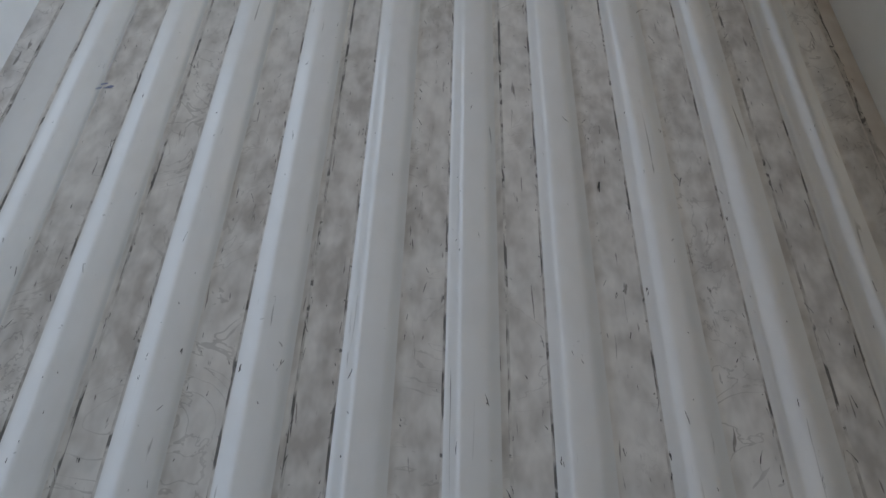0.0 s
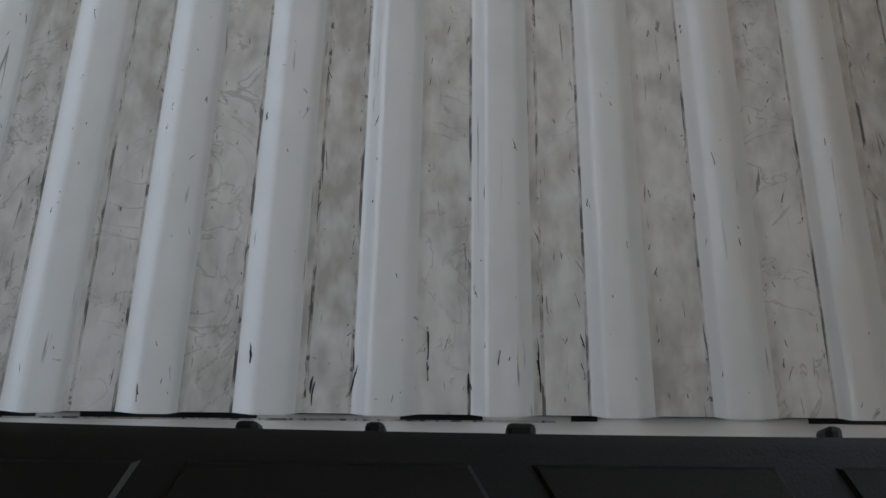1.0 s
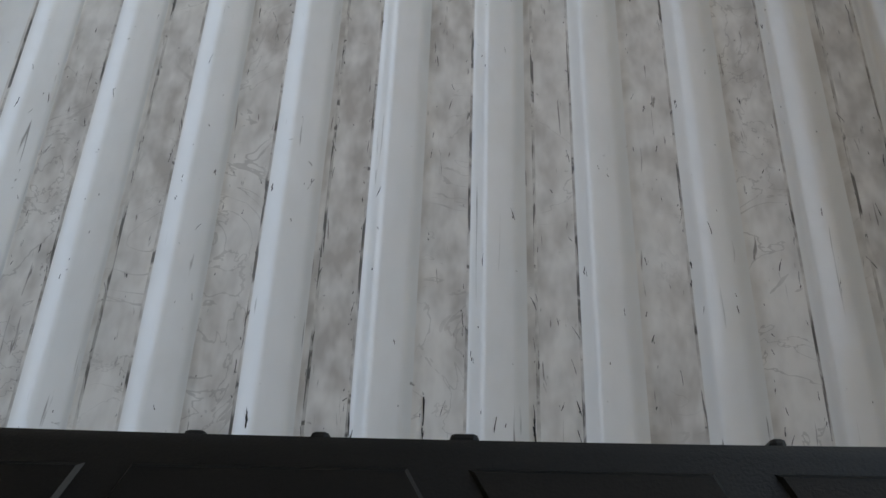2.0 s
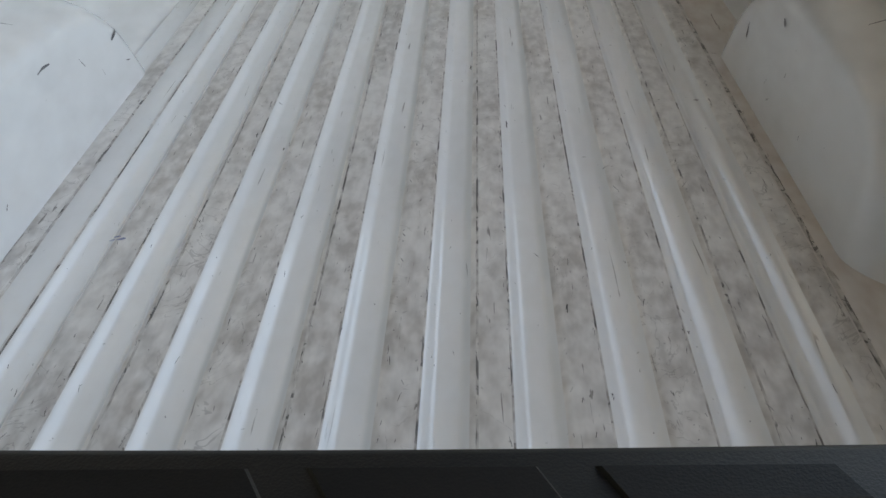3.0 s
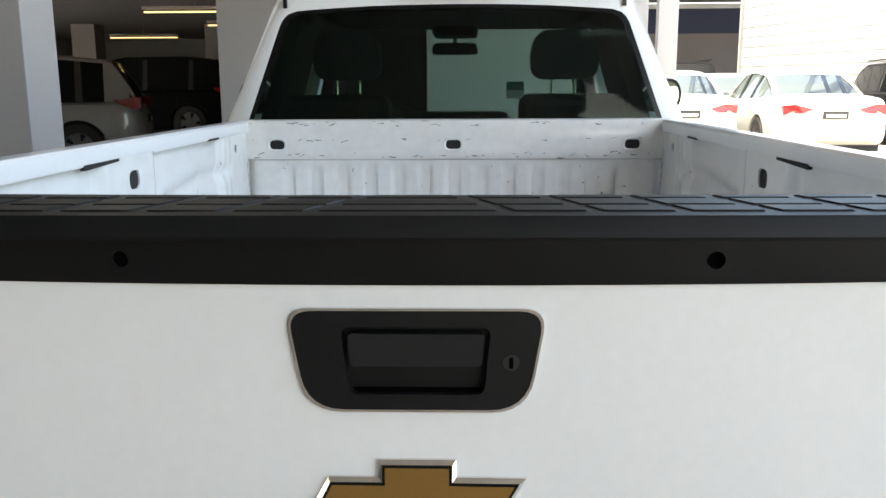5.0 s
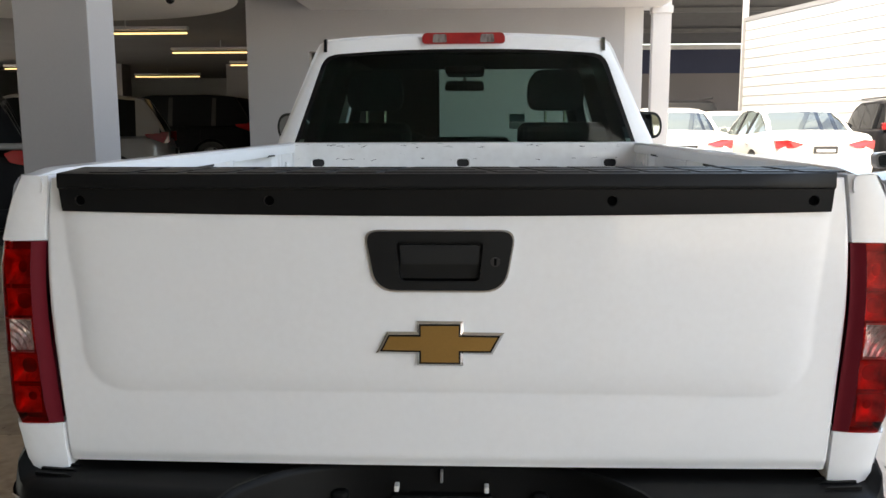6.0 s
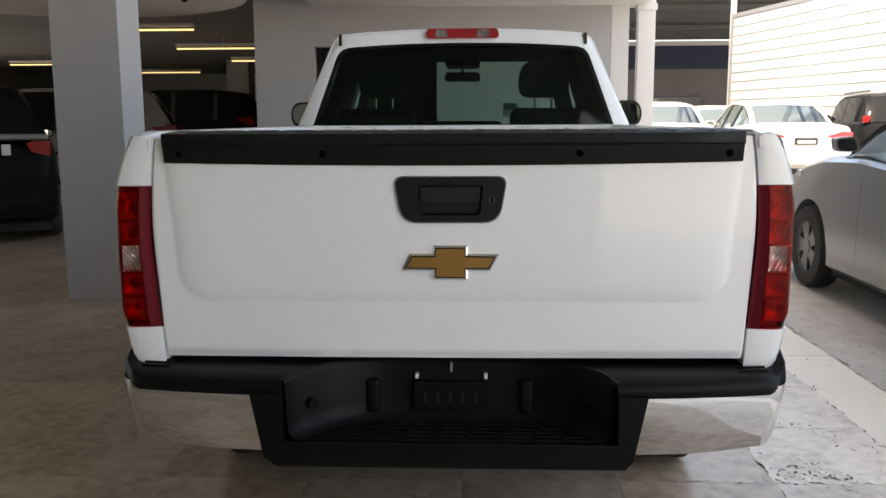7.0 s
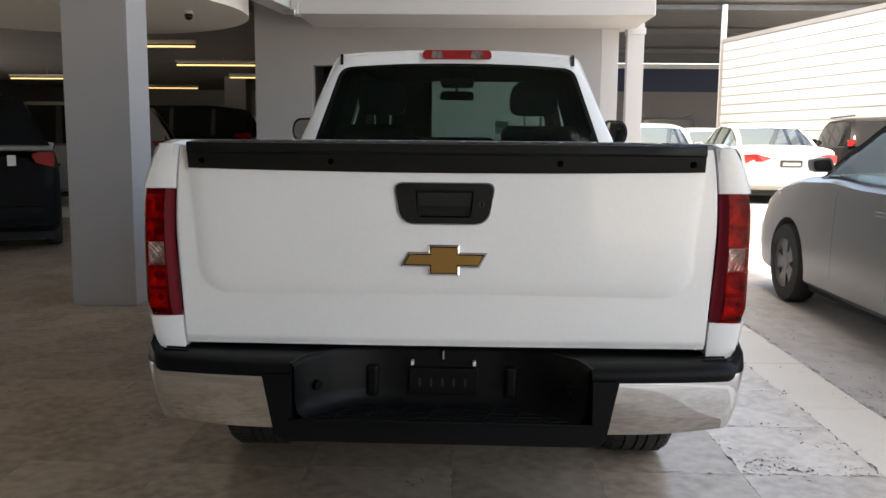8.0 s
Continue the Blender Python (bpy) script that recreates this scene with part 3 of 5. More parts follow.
for s in (-1, 1):
    rows = []
    for j in range(9):
        t = j / 8
        z = 0.694 - 0.195 * t
        row = []
        for i in range(29):
            u = i / 28
            x0 = 0.524 - 0.02 * t
            if u < 0.72:
                x = x0 + (0.890 - 0.022 * t - x0) * u / 0.72
                y = -0.145 + 0.045 * (x / 0.9) ** 4 + 0.02 * (x / 0.9) ** 2
            else:
                w = (u - 0.72) / 0.28
                x = 0.890 - 0.022 * t + 0.046 * math.sin(min(1, w * 1.6) * math.pi / 2)
                y = -0.0824 + 0.26 * w ** 1.5
            y += 0.010 * (1 - t) ** 8 + 0.030 * t + 0.02 * t ** 6
            row.append((s * x, y, z + (0.012 * w if u >= 0.72 else 0) + 0.016 * t * smoothstep(0.62, 0.95, x)))
        rows.append(row)
    part("chrome_wing", sheet(rows), CHROME, bumper, "bright chrome bumper wing", smooth=True)
# centre: black cover with the step well
cover = [(-0.540, 0.682), (-0.505, 0.500), (-0.470, 0.476), (0.470, 0.476), (0.492, 0.500), (0.527, 0.682)]
rows = [[(u * 0.997, y if y else bumper_y(u) - 0.010, 0.58 + (v - 0.58) * 0.97) for u, v in cover] for y in (0.0, 0.10)]
centre = part("step_cover", capped(rows), SATIN, bumper, "black plastic centre with step")
carve(centre, [prism(wellcut, lambda u, v, d: (u, v, d), 0.545, 0.80)])
# rolled walls of the well, down to the step
edge = [Vector(p) for p in wellcut if p[1] > -0.134]
rows = []
for off, z in ((0.010, 0.7262), (0.0, 0.7275), (-0.006, 0.722), (-0.009, 0.712), (-0.012, 0.60), (-0.017, 0.572), (-0.030, 0.556), (-0.048, 0.5485)):
    row = []
    for k, p in enumerate(edge):
        t = (edge[min(k + 1, len(edge) - 1)] - edge[max(k - 1, 0)]).normalized()
        q = p + Vector((-t.y, t.x)) * off
        row.append((q.x, q.y, z - 0.012 * smoothstep(-0.06, -0.13, p.y) * (z > 0.71)))
    rows.append(row)
part("well_wall", sheet(rows), SATIN, bumper, "rounded walls of the step well", smooth=True)
part("step_back", boxed((-0.33, 0.060, 0.546), (0.33, 0.067, 0.71), 0.002), SATIN, bumper)
for x in (-0.225, 0.215):
    part("step_bracket", boxed((x - 0.020, 0.025, 0.570), (x + 0.020, 0.058, 0.672), 0.012, 3), SATIN, bumper)
part("step_lip", boxed((-0.46, -0.158, 0.545), (0.455, -0.148, 0.552), 0.003), SATIN, bumper)
for s in (-1, 1):
    part("well_light", rod((s * 0.400, -0.050, 0.632), (s * 0.378, -0.068, 0.630), 0.016, 12), SATIN, bumper)
    part("plate_lamp", boxed((s * 0.098 - 0.005, 0.020, 0.676), (s * 0.098 + 0.005, 0.044, 0.690), 0.002), material("white_plastic", (0.7, 0.7, 0.68), 0.4), bumper, "small white clip")
part("centre_clip", boxed((-0.003, 0.030, 0.694), (0.003, 0.046, 0.720), 0.001), material("dull_steel", (0.35, 0.35, 0.35), 0.4, 0.7), bumper)
part("plate_holder", boxed((-0.11, 0.030, 0.580), (0.11, 0.055, 0.665), 0.004), SATIN, bumper)
for k in range(5):
    part("slot", boxed((-0.078 + 0.036 * k, 0.0275, 0.605), (-0.071 + 0.036 * k, 0.0305, 0.632)), DARK, bumper)
for k in range(6):
    y = -0.12 + 0.03 * k
    part("tread", boxed((-0.40 + 0.016 * k, y, 0.544), (0.395 - 0.016 * k, y + 0.010, 0.5505), 0.002), SATIN, bumper)
for k in range(8):
    x = -0.33 + 0.09 * k
    part("tread_rib", capped([[(x + a, -0.125, z), (x + a + 0.008, -0.125, z), (x + a + 0.058, 0.03, z), (x + a + 0.05, 0.03, z)] for a, z in ((0, 0.545), (0.001, 0.5515))]), SATIN, bumper)
for s in (-1, 1):
    for k in range(3):  # short ribs on the bumper's corners
        y = -0.035 + 0.026 * k
        part("corner_rib", capped([[(s * x, y + d + 0.10 * (x - 0.80), z) for d in (0.0, 0.007)] + [(s * x, y + d + 0.10 * (x - 0.80), 0.716) for d in (0.007, 0.0)] for x, z in ((0.790, 0.7235), (0.800, 0.7275), (0.872, 0.7285))]), SATIN, pad)
# added dark box in place of the shade between tailgate and bumper
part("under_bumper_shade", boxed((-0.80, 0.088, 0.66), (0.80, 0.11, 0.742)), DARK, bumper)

bumper.rotation_euler.y, bumper.location.x = radians(0.2), -0.002  # it sags a little to one side

# rear wheels and axle
for s in (-1, 1):
    prof = [(0.19, 0.01), (0.30, 0.0), (0.345, 0.004), (0.370, 0.018), (0.379, 0.040)]
    for g in (0.075, 0.125, 0.165, 0.215):  # tread with four grooves
        prof += [(0.382, g - 0.006), (0.372, g - 0.0045), (0.372, g + 0.0045), (0.382, g + 0.006)]
    prof += [(0.379, 0.245), (0.370, 0.267), (0.345, 0.281), (0.30, 0.285), (0.19, 0.275)]
    rows = [[(s * (0.678 + w), 1.20 + r * math.sin(2 * math.pi * i / 64), 0.382 + r * math.cos(2 * math.pi * i / 64)) for r, w in prof] for i in range(65)]
    wheel = part("rear_wheel", sheet(rows), RUBBER, truck, "black grooved tyre on a steel wheel", smooth=True)
    for k in range(64):
        a = 2 * math.pi * k / 64
        for g in (0.052, 0.230):
            part("tread_cut", capped([[(s * (0.678 + g + w), 1.20 + r * math.sin(a + q), 0.382 + r * math.cos(a + q)) for w, q in ((-0.018, -0.006), (0.018, 0.004), (0.018, 0.016), (-0.018, 0.006))] for r in (0.377, 0.3832)]), DARK, wheel)
    part("rim", rod((s * 0.72, 1.20, 0.382), (s * 0.94, 1.20, 0.382), 0.2, 24), CHROME, wheel)
    rows = [[(s * (0.70 + w), 4.75 + r * math.sin(2 * math.pi * i / 40), 0.382 + r * math.cos(2 * math.pi * i / 40)) for r, w in ((0.19, 0.0), (0.35, 0.0), (0.382, 0.04), (0.382, 0.22), (0.35, 0.26), (0.19, 0.26))] for i in range(41)]
    wheel = part("front_wheel", sheet(rows), RUBBER, truck, "black tyre on a steel wheel", smooth=True)
    part("rim", rod((s * 0.72, 4.75, 0.382), (s * 0.94, 4.75, 0.382), 0.2, 24), CHROME, wheel)
    part("frame_rail", boxed((s * 0.36, 0.13, 0.42), (s * 0.50, 5.4, 0.56), 0.01), DARK, truck)
rows = [[((0.20 + r) * math.cos(2 * math.pi * i / 40), 0.58 + (0.20 + r) * math.sin(2 * math.pi * i / 40), 0.42 + h) for r, h in ((0.0, 0.0), (0.12, -0.005), (0.17, 0.04), (0.18, 0.11), (0.17, 0.18), (0.12, 0.22), (0.0, 0.22))] for i in range(41)]
part("spare_wheel", sheet(rows), RUBBER, truck, "spare tyre slung under the bed", smooth=True)
part("axle", rod((-0.7, 1.20, 0.382), (0.7, 1.20, 0.382), 0.05), DARK, truck)
part("exhaust", rod((0.80, 0.95, 0.42), (0.93, 0.52, 0.36), 0.035), material("rusty_exhaust", (0.10, 0.07, 0.05), 0.6, 0.6, other=(0.2, 0.1, 0.05), grain=80), truck, "rusty exhaust tail pipe")

# dark blocks stand in for shadowed gaps under the floor's end
for x0, x1 in ((-0.47, -0.39), (-0.345, -0.17), (-0.03, 0.05), (0.135, 0.16), (0.36, 0.47)):
    part("sill_slot", boxed((x0, 0.184, 0.840), (x1, 0.1900, 0.8475)), DARK, bpy.data.objects["bed_sill"])
part("sill_gap", boxed((-0.79, 0.1825, 0.840), (0.12, 0.1845, 0.8462)), SEAM, bpy.data.objects["bed_sill"])
# dark joint round the front wall's foot
for s in (-1, 1):
    path = [(0.845, 1.375), (0.845, 1.22), (0.838, 1.20), (0.832, 1.10), (0.818, 0.965), (0.806, 0.925), (0.785, 0.896), (0.755, 0.878), (0.70, 0.868)]
    rows = [[(s * x, 2.458 - 0.008 * (z > 1.21), z), (s * (x - 0.004), 2.458 - 0.008 * (z > 1.21), z - (0.004 if z < 0.93 else 0))] for x, z in path]
    part("panel_joint", sheet(rows), SEAM, bulk)


part("foot_joint", sheet([[(x, 2.478, 0.857 + floor_step(x)), (x, 2.478, 0.866 + floor_step(x))] for x in [-0.74 + 1.48 * i / 120 for i in range(121)]]), SEAM, bulk)


def scuff(bm, x, y, z, length, width, turn, lift, tilt=None):
    """A short ragged dark mark lying on a surface; tilt places it on an upright one."""
    n = 5
    left, right = [], []
    for i in range(n):
        t = i / (n - 1) - 0.5
        w = width * (0.25 + random.random()) * (1 - 1.6 * t * t)
        bend = 0.05 * length * math.sin(3 * t + x * 40)
        for side, out in ((-1, left), (1, right)):
            u, v = t * length, bend + side * w / 2
            a, b = u * math.cos(turn) - v * math.sin(turn), u * math.sin(turn) + v * math.cos(turn)
            out.append((x + a, y + b, z + lift) if tilt is None else tilt(x + a, y + b))
    sheet([left, right], bm=bm)


random.seed(11)
bm = bmesh.new()


def floor_z(x):
    return FLOOR + floor_step(x) + 0.0006


for k in range(1100):
    ridge = random.random() < 0.16
    x0 = groove_x(random.randint(-5, 4))
    x = x0 + (random.choice((0.012, 0.016, 0.048, 0.03, 0.04)) if ridge else random.choice((0.071, 0.074, 0.112, 0.0725, 0.0715, 0.092, 0.111, 0.1125, 0.113, 0.110)) + random.gauss(0, 0.0016))
    y = 0.20 + 2.2 * random.random() ** 1.3
    scuff(bm, x, y, floor_z(x), random.choice((0.002, 0.003, 0.004, 0.006, 0.009, 0.016)), random.uniform(0.0005, 0.0013), math.pi / 2 + random.gauss(0, 0.25), 0.0006)
for x, y, size in ((-0.437, 0.435, 0.011), (0.160, 0.411, 0.008), (0.274, 0.625, 0.008), (0.235, 0.618, 0.007), (0.345, 0.625, 0.007), (0.269, 0.418, 0.009), (0.267, 0.392, 0.007), (-0.26, 0.54, 0.007), (-0.187, 0.511, 0.008), (-0.298, 0.501, 0.005), (0.386, 0.738, 0.007), (0.233, 0.788, 0.016), (-0.314, 1.323, 0.018), (-0.256, 1.289, 0.012), (-0.245, 1.293, 0.012), (-0.033, 1.365, 0.010), (0.165, 1.36, 0.020), (-0.733, 2.108, 0.026), (0.732, 2.243, 0.026), (0.417, 0.485, 0.006), (0.094, 1.62, 0.022), (-0.29, 0.212, 0.012), (-0.18, 0.246, 0.025), (-0.114, 0.214, 0.027), (-0.075, 0.22, 0.036), (-0.004, 0.253, 0.034), (0.103, 0.251, 0.037), (0.037, 0.218, 0.024), (0.043, 0.312, 0.008), (-0.332, 0.401, 0.007)):
    for j in range(3):
        scuff(bm, x + random.gauss(0, 0.0008), y + random.gauss(0, size * 0.25), floor_z(x), size * random.uniform(0.5, 0.9), min(0.0020, size * 0.14), math.pi / 2 + random.gauss(0, 0.10), 0.0008)
tagged(part("floor_scuffing", bm, material("black_scuff", (0.03, 0.03, 0.032), 0.6), truck, "scattered black scuff marks"), kind="stuff")
bm = bmesh.new()
for k in range(60):
    x, z = random.choice((-0.66, -0.52, -0.41, -0.33, -0.10, 0.14, 0.30, 0.48, 0.62)) + random.gauss(0, 0.05), FLOOR + 0.03 + 0.30 * random.random() ** 1.4
    scuff(bm, x, z, 0, random.choice((0.004, 0.007, 0.012, 0.018)), random.uniform(0.0015, 0.006), random.choice((0, 1.5, 1.5, 0.7)), 0, lambda a, b: (a, 2.4855, b))
for k in range(80):
    x, z = random.uniform(-0.82, 0.82), random.choice((1.232, 1.236, 1.241, 1.235, 1.36, 1.365, 1.30)) + random.uniform(-0.008, 0.008)
    scuff(bm, x, z, 0, random.choice((0.006, 0.012, 0.02, 0.03)), random.uniform(0.0015, 0.0055), random.choice((0, 0.05, -0.05, 0, 0.3)), 0, lambda a, b: (a, 2.4590, b))
for s in (-1, 1):
    for k in range(34):
        y, z = random.uniform(0.5, 2.3), random.uniform(0.90, 1.25)
        scuff(bm, y, z, 0, random.choice((0.005, 0.008, 0.012, 0.02)), random.uniform(0.0015, 0.004), random.uniform(0, 3), 0, lambda a, b: (s * (side_x(a, b) - 0.0015), a, b))
for side, y, z, size, turn in ((-1, 1.598, 0.969, 0.05, 0.1), (-1, 1.30, 1.02, 0.05, 0.0), (1, 1.55, 0.95, 0.03, 1.0), (1, 1.40, 1.02, 0.02, 0.4), (-1, 2.10, 0.93, 0.03, 1.2), (-1, 2.14, 0.96, 0.02, 0.9)):
    s = side
    scuff(bm, y, z, 0, size, 0.006, turn, 0, lambda a, b: (s * (side_x(a, b) - 0.0015), a, b))
tagged(part("wall_scuffing", bm, material("grey_scuff", (0.15, 0.14, 0.135), 0.6, other=(0.05, 0.05, 0.08)), truck, "small dark scuffs on the bed walls"), kind="stuff")

bm = bmesh.new()
s = -1
for y, z, size, turn in ((1.05, 1.0, 0.10, 0.55), (1.03, 0.985, 0.08, 0.6), (1.075, 1.01, 0.06, 0.5), (1.0, 0.975, 0.05, 0.7)):
    scuff(bm, y, z, 0, size * 0.7, 0.0022, turn, 0, lambda a, b: (s * (side_x(a, b) - 0.0015), a, b))
for x, y, size in ((-0.476, 0.985, 0.014), (-0.462, 0.982, 0.016), (-0.470, 0.990, 0.010)):
    scuff(bm, x, y, floor_z(x), size, 0.006, 0.2, 0.0008)
tagged(part("blue_scuffing", bm, material("blue_scuff", (0.13, 0.17, 0.33), 0.6, other=(0.45, 0.47, 0.52), grain=200, spots=60, mix=0.9), truck, "faint blue rub marks"), kind="stuff")

# cab
CAB = 2.60


def cab_half(y):
    """Half outline of the cab at y, from the sill up to the roof's middle."""
    in_ = 0.02 * smoothstep(3.2, 4.0, y)
    return [(0.955, 0.55), (0.965, 0.95), (0.945, 1.22), (0.925, 1.33), (0.910, 1.40), (0.735 - in_, 1.815), (0.712 - in_, 1.852), (0.670 - in_, 1.876), (0.55, 1.886), (0.28, 1.894), (0.0, 1.897)]


def both(half):
    return half + [(-x, z) for x, z in half[-2::-1]]


outer = both(cab_half(CAB))
window = rounded([(-0.888, 1.300), (0.888, 1.300), (0.702, 1.814), (0.36, 1.836), (0.0, 1.841), (-0.36, 1.836), (-0.702, 1.814)], [0.05, 0.05, 0.06, 0.3, 0.3, 0.3, 0.06], 5)
# rear panel: from the outline in to the window's edge
ring_out = rounded([(-0.965, 0.9), (0.965, 0.9), (0.965, 1.355), (0.818, 1.668), (0.712, 1.889), (0.36, 1.915), (0.0, 1.922), (-0.36, 1.915), (-0.712, 1.889), (-0.818, 1.668), (-0.965, 1.355)], [0.02, 0.02, 0.05, 0.3, 0.05, 0.3, 0.3, 0.3, 0.05, 0.3, 0.05], 4)


def ray_ring(outline, n=180, c=(0, 1.5)):
    """The outline, sampled by n rays from c."""
    pts = []
    for k in range(n):
        a = 2 * math.pi * k / n
        d, best = Vector((math.cos(a), math.sin(a))), None
        for i, p in enumerate(outline):
            p, q = Vector(p) - Vector(c), Vector(outline[(i + 1) % len(outline)]) - Vector(c)
            e = q - p
            den = d.x * e.y - d.y * e.x
            if abs(den) < 1e-9:
                continue
            t, u = (p.x * e.y - p.y * e.x) / den, (p.x * d.y - p.y * d.x) / den
            if t > 0 and -1e-6 <= u <= 1 + 1e-6 and (best is None or t > best):
                best = t
        pts.append((c[0] + d.x * best, c[1] + d.y * best))
    return pts


ro, ri = ray_ring(ring_out), ray_ring(window)
crown = lambda x: 0.018 * (1 - (x / 0.9) ** 2)
lean = lambda z: 0.11 * max(0, z - 1.30)
at = lambda p, d=0.0: (p[0], CAB + lean(p[1]) - crown(p[0]) + d, p[1])
bm = sheet([[at(p, 0.05) for p in [(a * 1.004, b) for a, b in ro]], [at((p[0] * 0.995, 1.5 + (p[1] - 1.5) * 0.99), 0.012) for p in ro], [at((p[0] * 0.975, 1.5 + (p[1] - 1.5) * 0.965), 0.0) for p in ro], [at(p, 0.0) for p in ri], [at(p, 0.05) for p in ri]], closed=True)
part("cab_rear_panel", bm, WHITE, truck, "white cab rear panel round the window", smooth=True)
pane = part("rear_window", capped([[at(p, 0.004) for p in ri], [at(p, 0.009) for p in ri]]), TINT, truck, "tinted rear window with black border")
inner = [(u * 0.972, 1.56 + (v - 1.56) * 0.945) for u, v in ri]
part("window_border", sheet([[at(p, 0.0025) for p in ri], [at(p, 0.0025) for p in inner]], closed=True), FRIT, pane)
# roof, sides and pillars
roof = []
for i in range(13):
    y = CAB + 0.07 + (4.02 - CAB - 0.07) * i / 12
    dz = 0.012 * math.sin(math.pi * i / 12) - 0.03 * smoothstep(3.7, 4.02, y)
    top = [(0.765, 1.80), (0.752, 1.83), (0.730, 1.868), (0.690, 1.892), (0.55, 1.905), (0.28, 1.918), (0.0, 1.922)]
    top = both(top)
    roof.append([(x, y, z + dz) for x, z in top] + [(x * 0.96, y, z + dz - 0.03) for x, z in top[::-1]])
part("roof", capped(roof), WHITE, truck, "white cab roof", smooth=True)
for s in (-1, 1):
    part("roof_ditch", capped([[(s * x, y, z) for x, z in ((0.689, 1.828), (0.705, 1.828), (0.703, 1.8895), (0.689, 1.8925))] for y in (CAB + 0.040, 3.95)]), FRIT, truck)
    for y0, y1, y2, y3, nm in ((CAB + 0.02, CAB + 0.14, CAB + 0.07, CAB + 0.16, "rear_pillar"), (4.30, 4.42, 3.90, 4.0, "windscreen_pillar")):
        bm = capped([[(s * 0.962, y0, 1.34), (s * 0.962, y1, 1.34), (s * 0.90, y1, 1.34), (s * 0.90, y0, 1.34)], [(s * 0.748, y2, 1.84), (s * 0.748, y3, 1.84), (s * 0.70, y3, 1.84), (s * 0.70, y2, 1.84)]])
        part(nm, bm, WHITE, truck)
    low = [(0.955, 0.50), (0.978, 0.95), (0.978, 1.22), (0.966, 1.345), (0.90, 1.35), (0.90, 0.50)]
    part("cab_side", capped([[(s * x, y, z) for x, z in low] for y in (CAB + 0.03, 4.45)]), WHITE, truck, smooth=True)
    pane = part("door_window", sheet([[(s * 0.945, CAB + 0.14, 1.34), (s * 0.945, 4.3, 1.34)], [(s * 0.735, CAB + 0.16, 1.83), (s * 0.735, 3.92, 1.83)]]), CLEAR, truck, "side door glass")
    pane.visible_shadow = False
    # door mirror
    mir = part("door_mirror", prism(rounded([(-0.095, -0.078), (0.075, -0.078), (0.098, 0.01), (0.060, 0.088), (-0.09, 0.092)], [0.03, 0.05, 0.06, 0.05, 0.03], 6), lambda u, v, d: (s * (1.238 + u * 1.02), 4.20 + d + 0.4 * u, 1.448 + v * 1.08), 0.0, 0.07), BLACK, truck, "black door mirror", smooth=True)
    part("mirror_glass", prism(rounded([(-0.082, -0.062), (0.062, -0.062), (0.080, 0.01), (0.048, 0.072), (-0.078, 0.076)], [0.025, 0.045, 0.05, 0.045, 0.025], 6), lambda u, v, d: (s * (1.238 + u * 1.02), 4.198 + d + 0.4 * u, 1.448 + v * 1.08), 0.0, 0.003), material("mirror", (0.8, 0.8, 0.8), 0.02, 1.0, spread=0.0), mir)
    part("mirror_arm", rod((s * 0.92, 4.23, 1.35), (s * 1.15, 4.23, 1.37), 0.025), BLACK, mir)
part("windscreen", sheet([[(-0.86, 4.40, 1.30), (0.86, 4.40, 1.30)], [(-0.70, 3.96, 1.84), (0.70, 3.96, 1.84)]]), CLEAR, truck, "front windscreen").visible_shadow = False
part("bonnet", capped([[(x, y, z) for x, z in both([(0.93, 0.55), (0.94, 1.05), (0.88, 1.17), (0.5, 1.2), (0.0, 1.21)])] for y in (4.42, 5.6)]), WHITE, truck, "white bonnet", smooth=True)
part("cab_floor", boxed((-0.87, CAB + 0.04, 0.55), (0.87, 4.4, 0.62)), DARK, truck)
for s in (-1, 1):
    for ya, yb, yc, yd, nm in ((2.68, 2.92, 2.74, 2.96, "rear_pillar_trim"), (4.20, 4.34, 3.84, 3.94, "front_pillar_trim")):
        part(nm, capped([[(s * x, y, 1.29) for x, y in ((0.855, ya), (0.855, yb), (0.74, yb), (0.79, ya))], [(s * x, y, 1.83) for x, y in ((0.69, yc), (0.69, yd), (0.58, yd), (0.63, yc))]]), CLOTH, truck)
    part("door_trim", boxed((s * 0.80, 2.70, 0.70), (s * 0.868, 4.30, 1.36), 0.03), CLOTH, truck, "dark door trim")
    part("roof_side_trim", boxed((s * 0.60, 2.75, 1.76), (s * 0.70, 3.92, 1.83), 0.03), CLOTH, truck)
part("headliner", boxed((-0.68, CAB + 0.10, 1.815), (0.68, 3.9, 1.83)), CLOTH, truck)
part("dashboard", boxed((-0.85, 4.02, 0.9), (0.85, 4.38, 1.30), 0.06), CLOTH, truck, "dark dashboard")
seat = part("bench_seat", boxed((-0.80, 2.80, 0.62), (0.80, 3.40, 0.98), 0.06), CLOTH, truck, "dark grey cloth bench seat")
for x0, x1 in ((-0.80, -0.28), (-0.25, 0.25), (0.28, 0.80)):
    part("seat_back", boxed((x0, 2.76, 0.9), (x1, 2.90, 1.475 if abs(x0 + x1) > 0.2 else 1.40), 0.05, 3), CLOTH, seat)
for x in (-0.47, 0.478):
    part("headrest", prism(rounded([(-0.135, 1.535), (0.135, 1.535), (0.152, 1.64), (0.12, 1.745), (-0.12, 1.745), (-0.152, 1.64)], 0.06, 5), lambda u, v, d: (x + u, 2.80 + d, v), 0.0, 0.10), CLOTH, seat, smooth=True)
    for u in (-0.05, 0.05):
        part("headrest_post", rod((x + u, 2.85, 1.38), (x + u, 2.85, 1.56), 0.007), CHROME, seat)
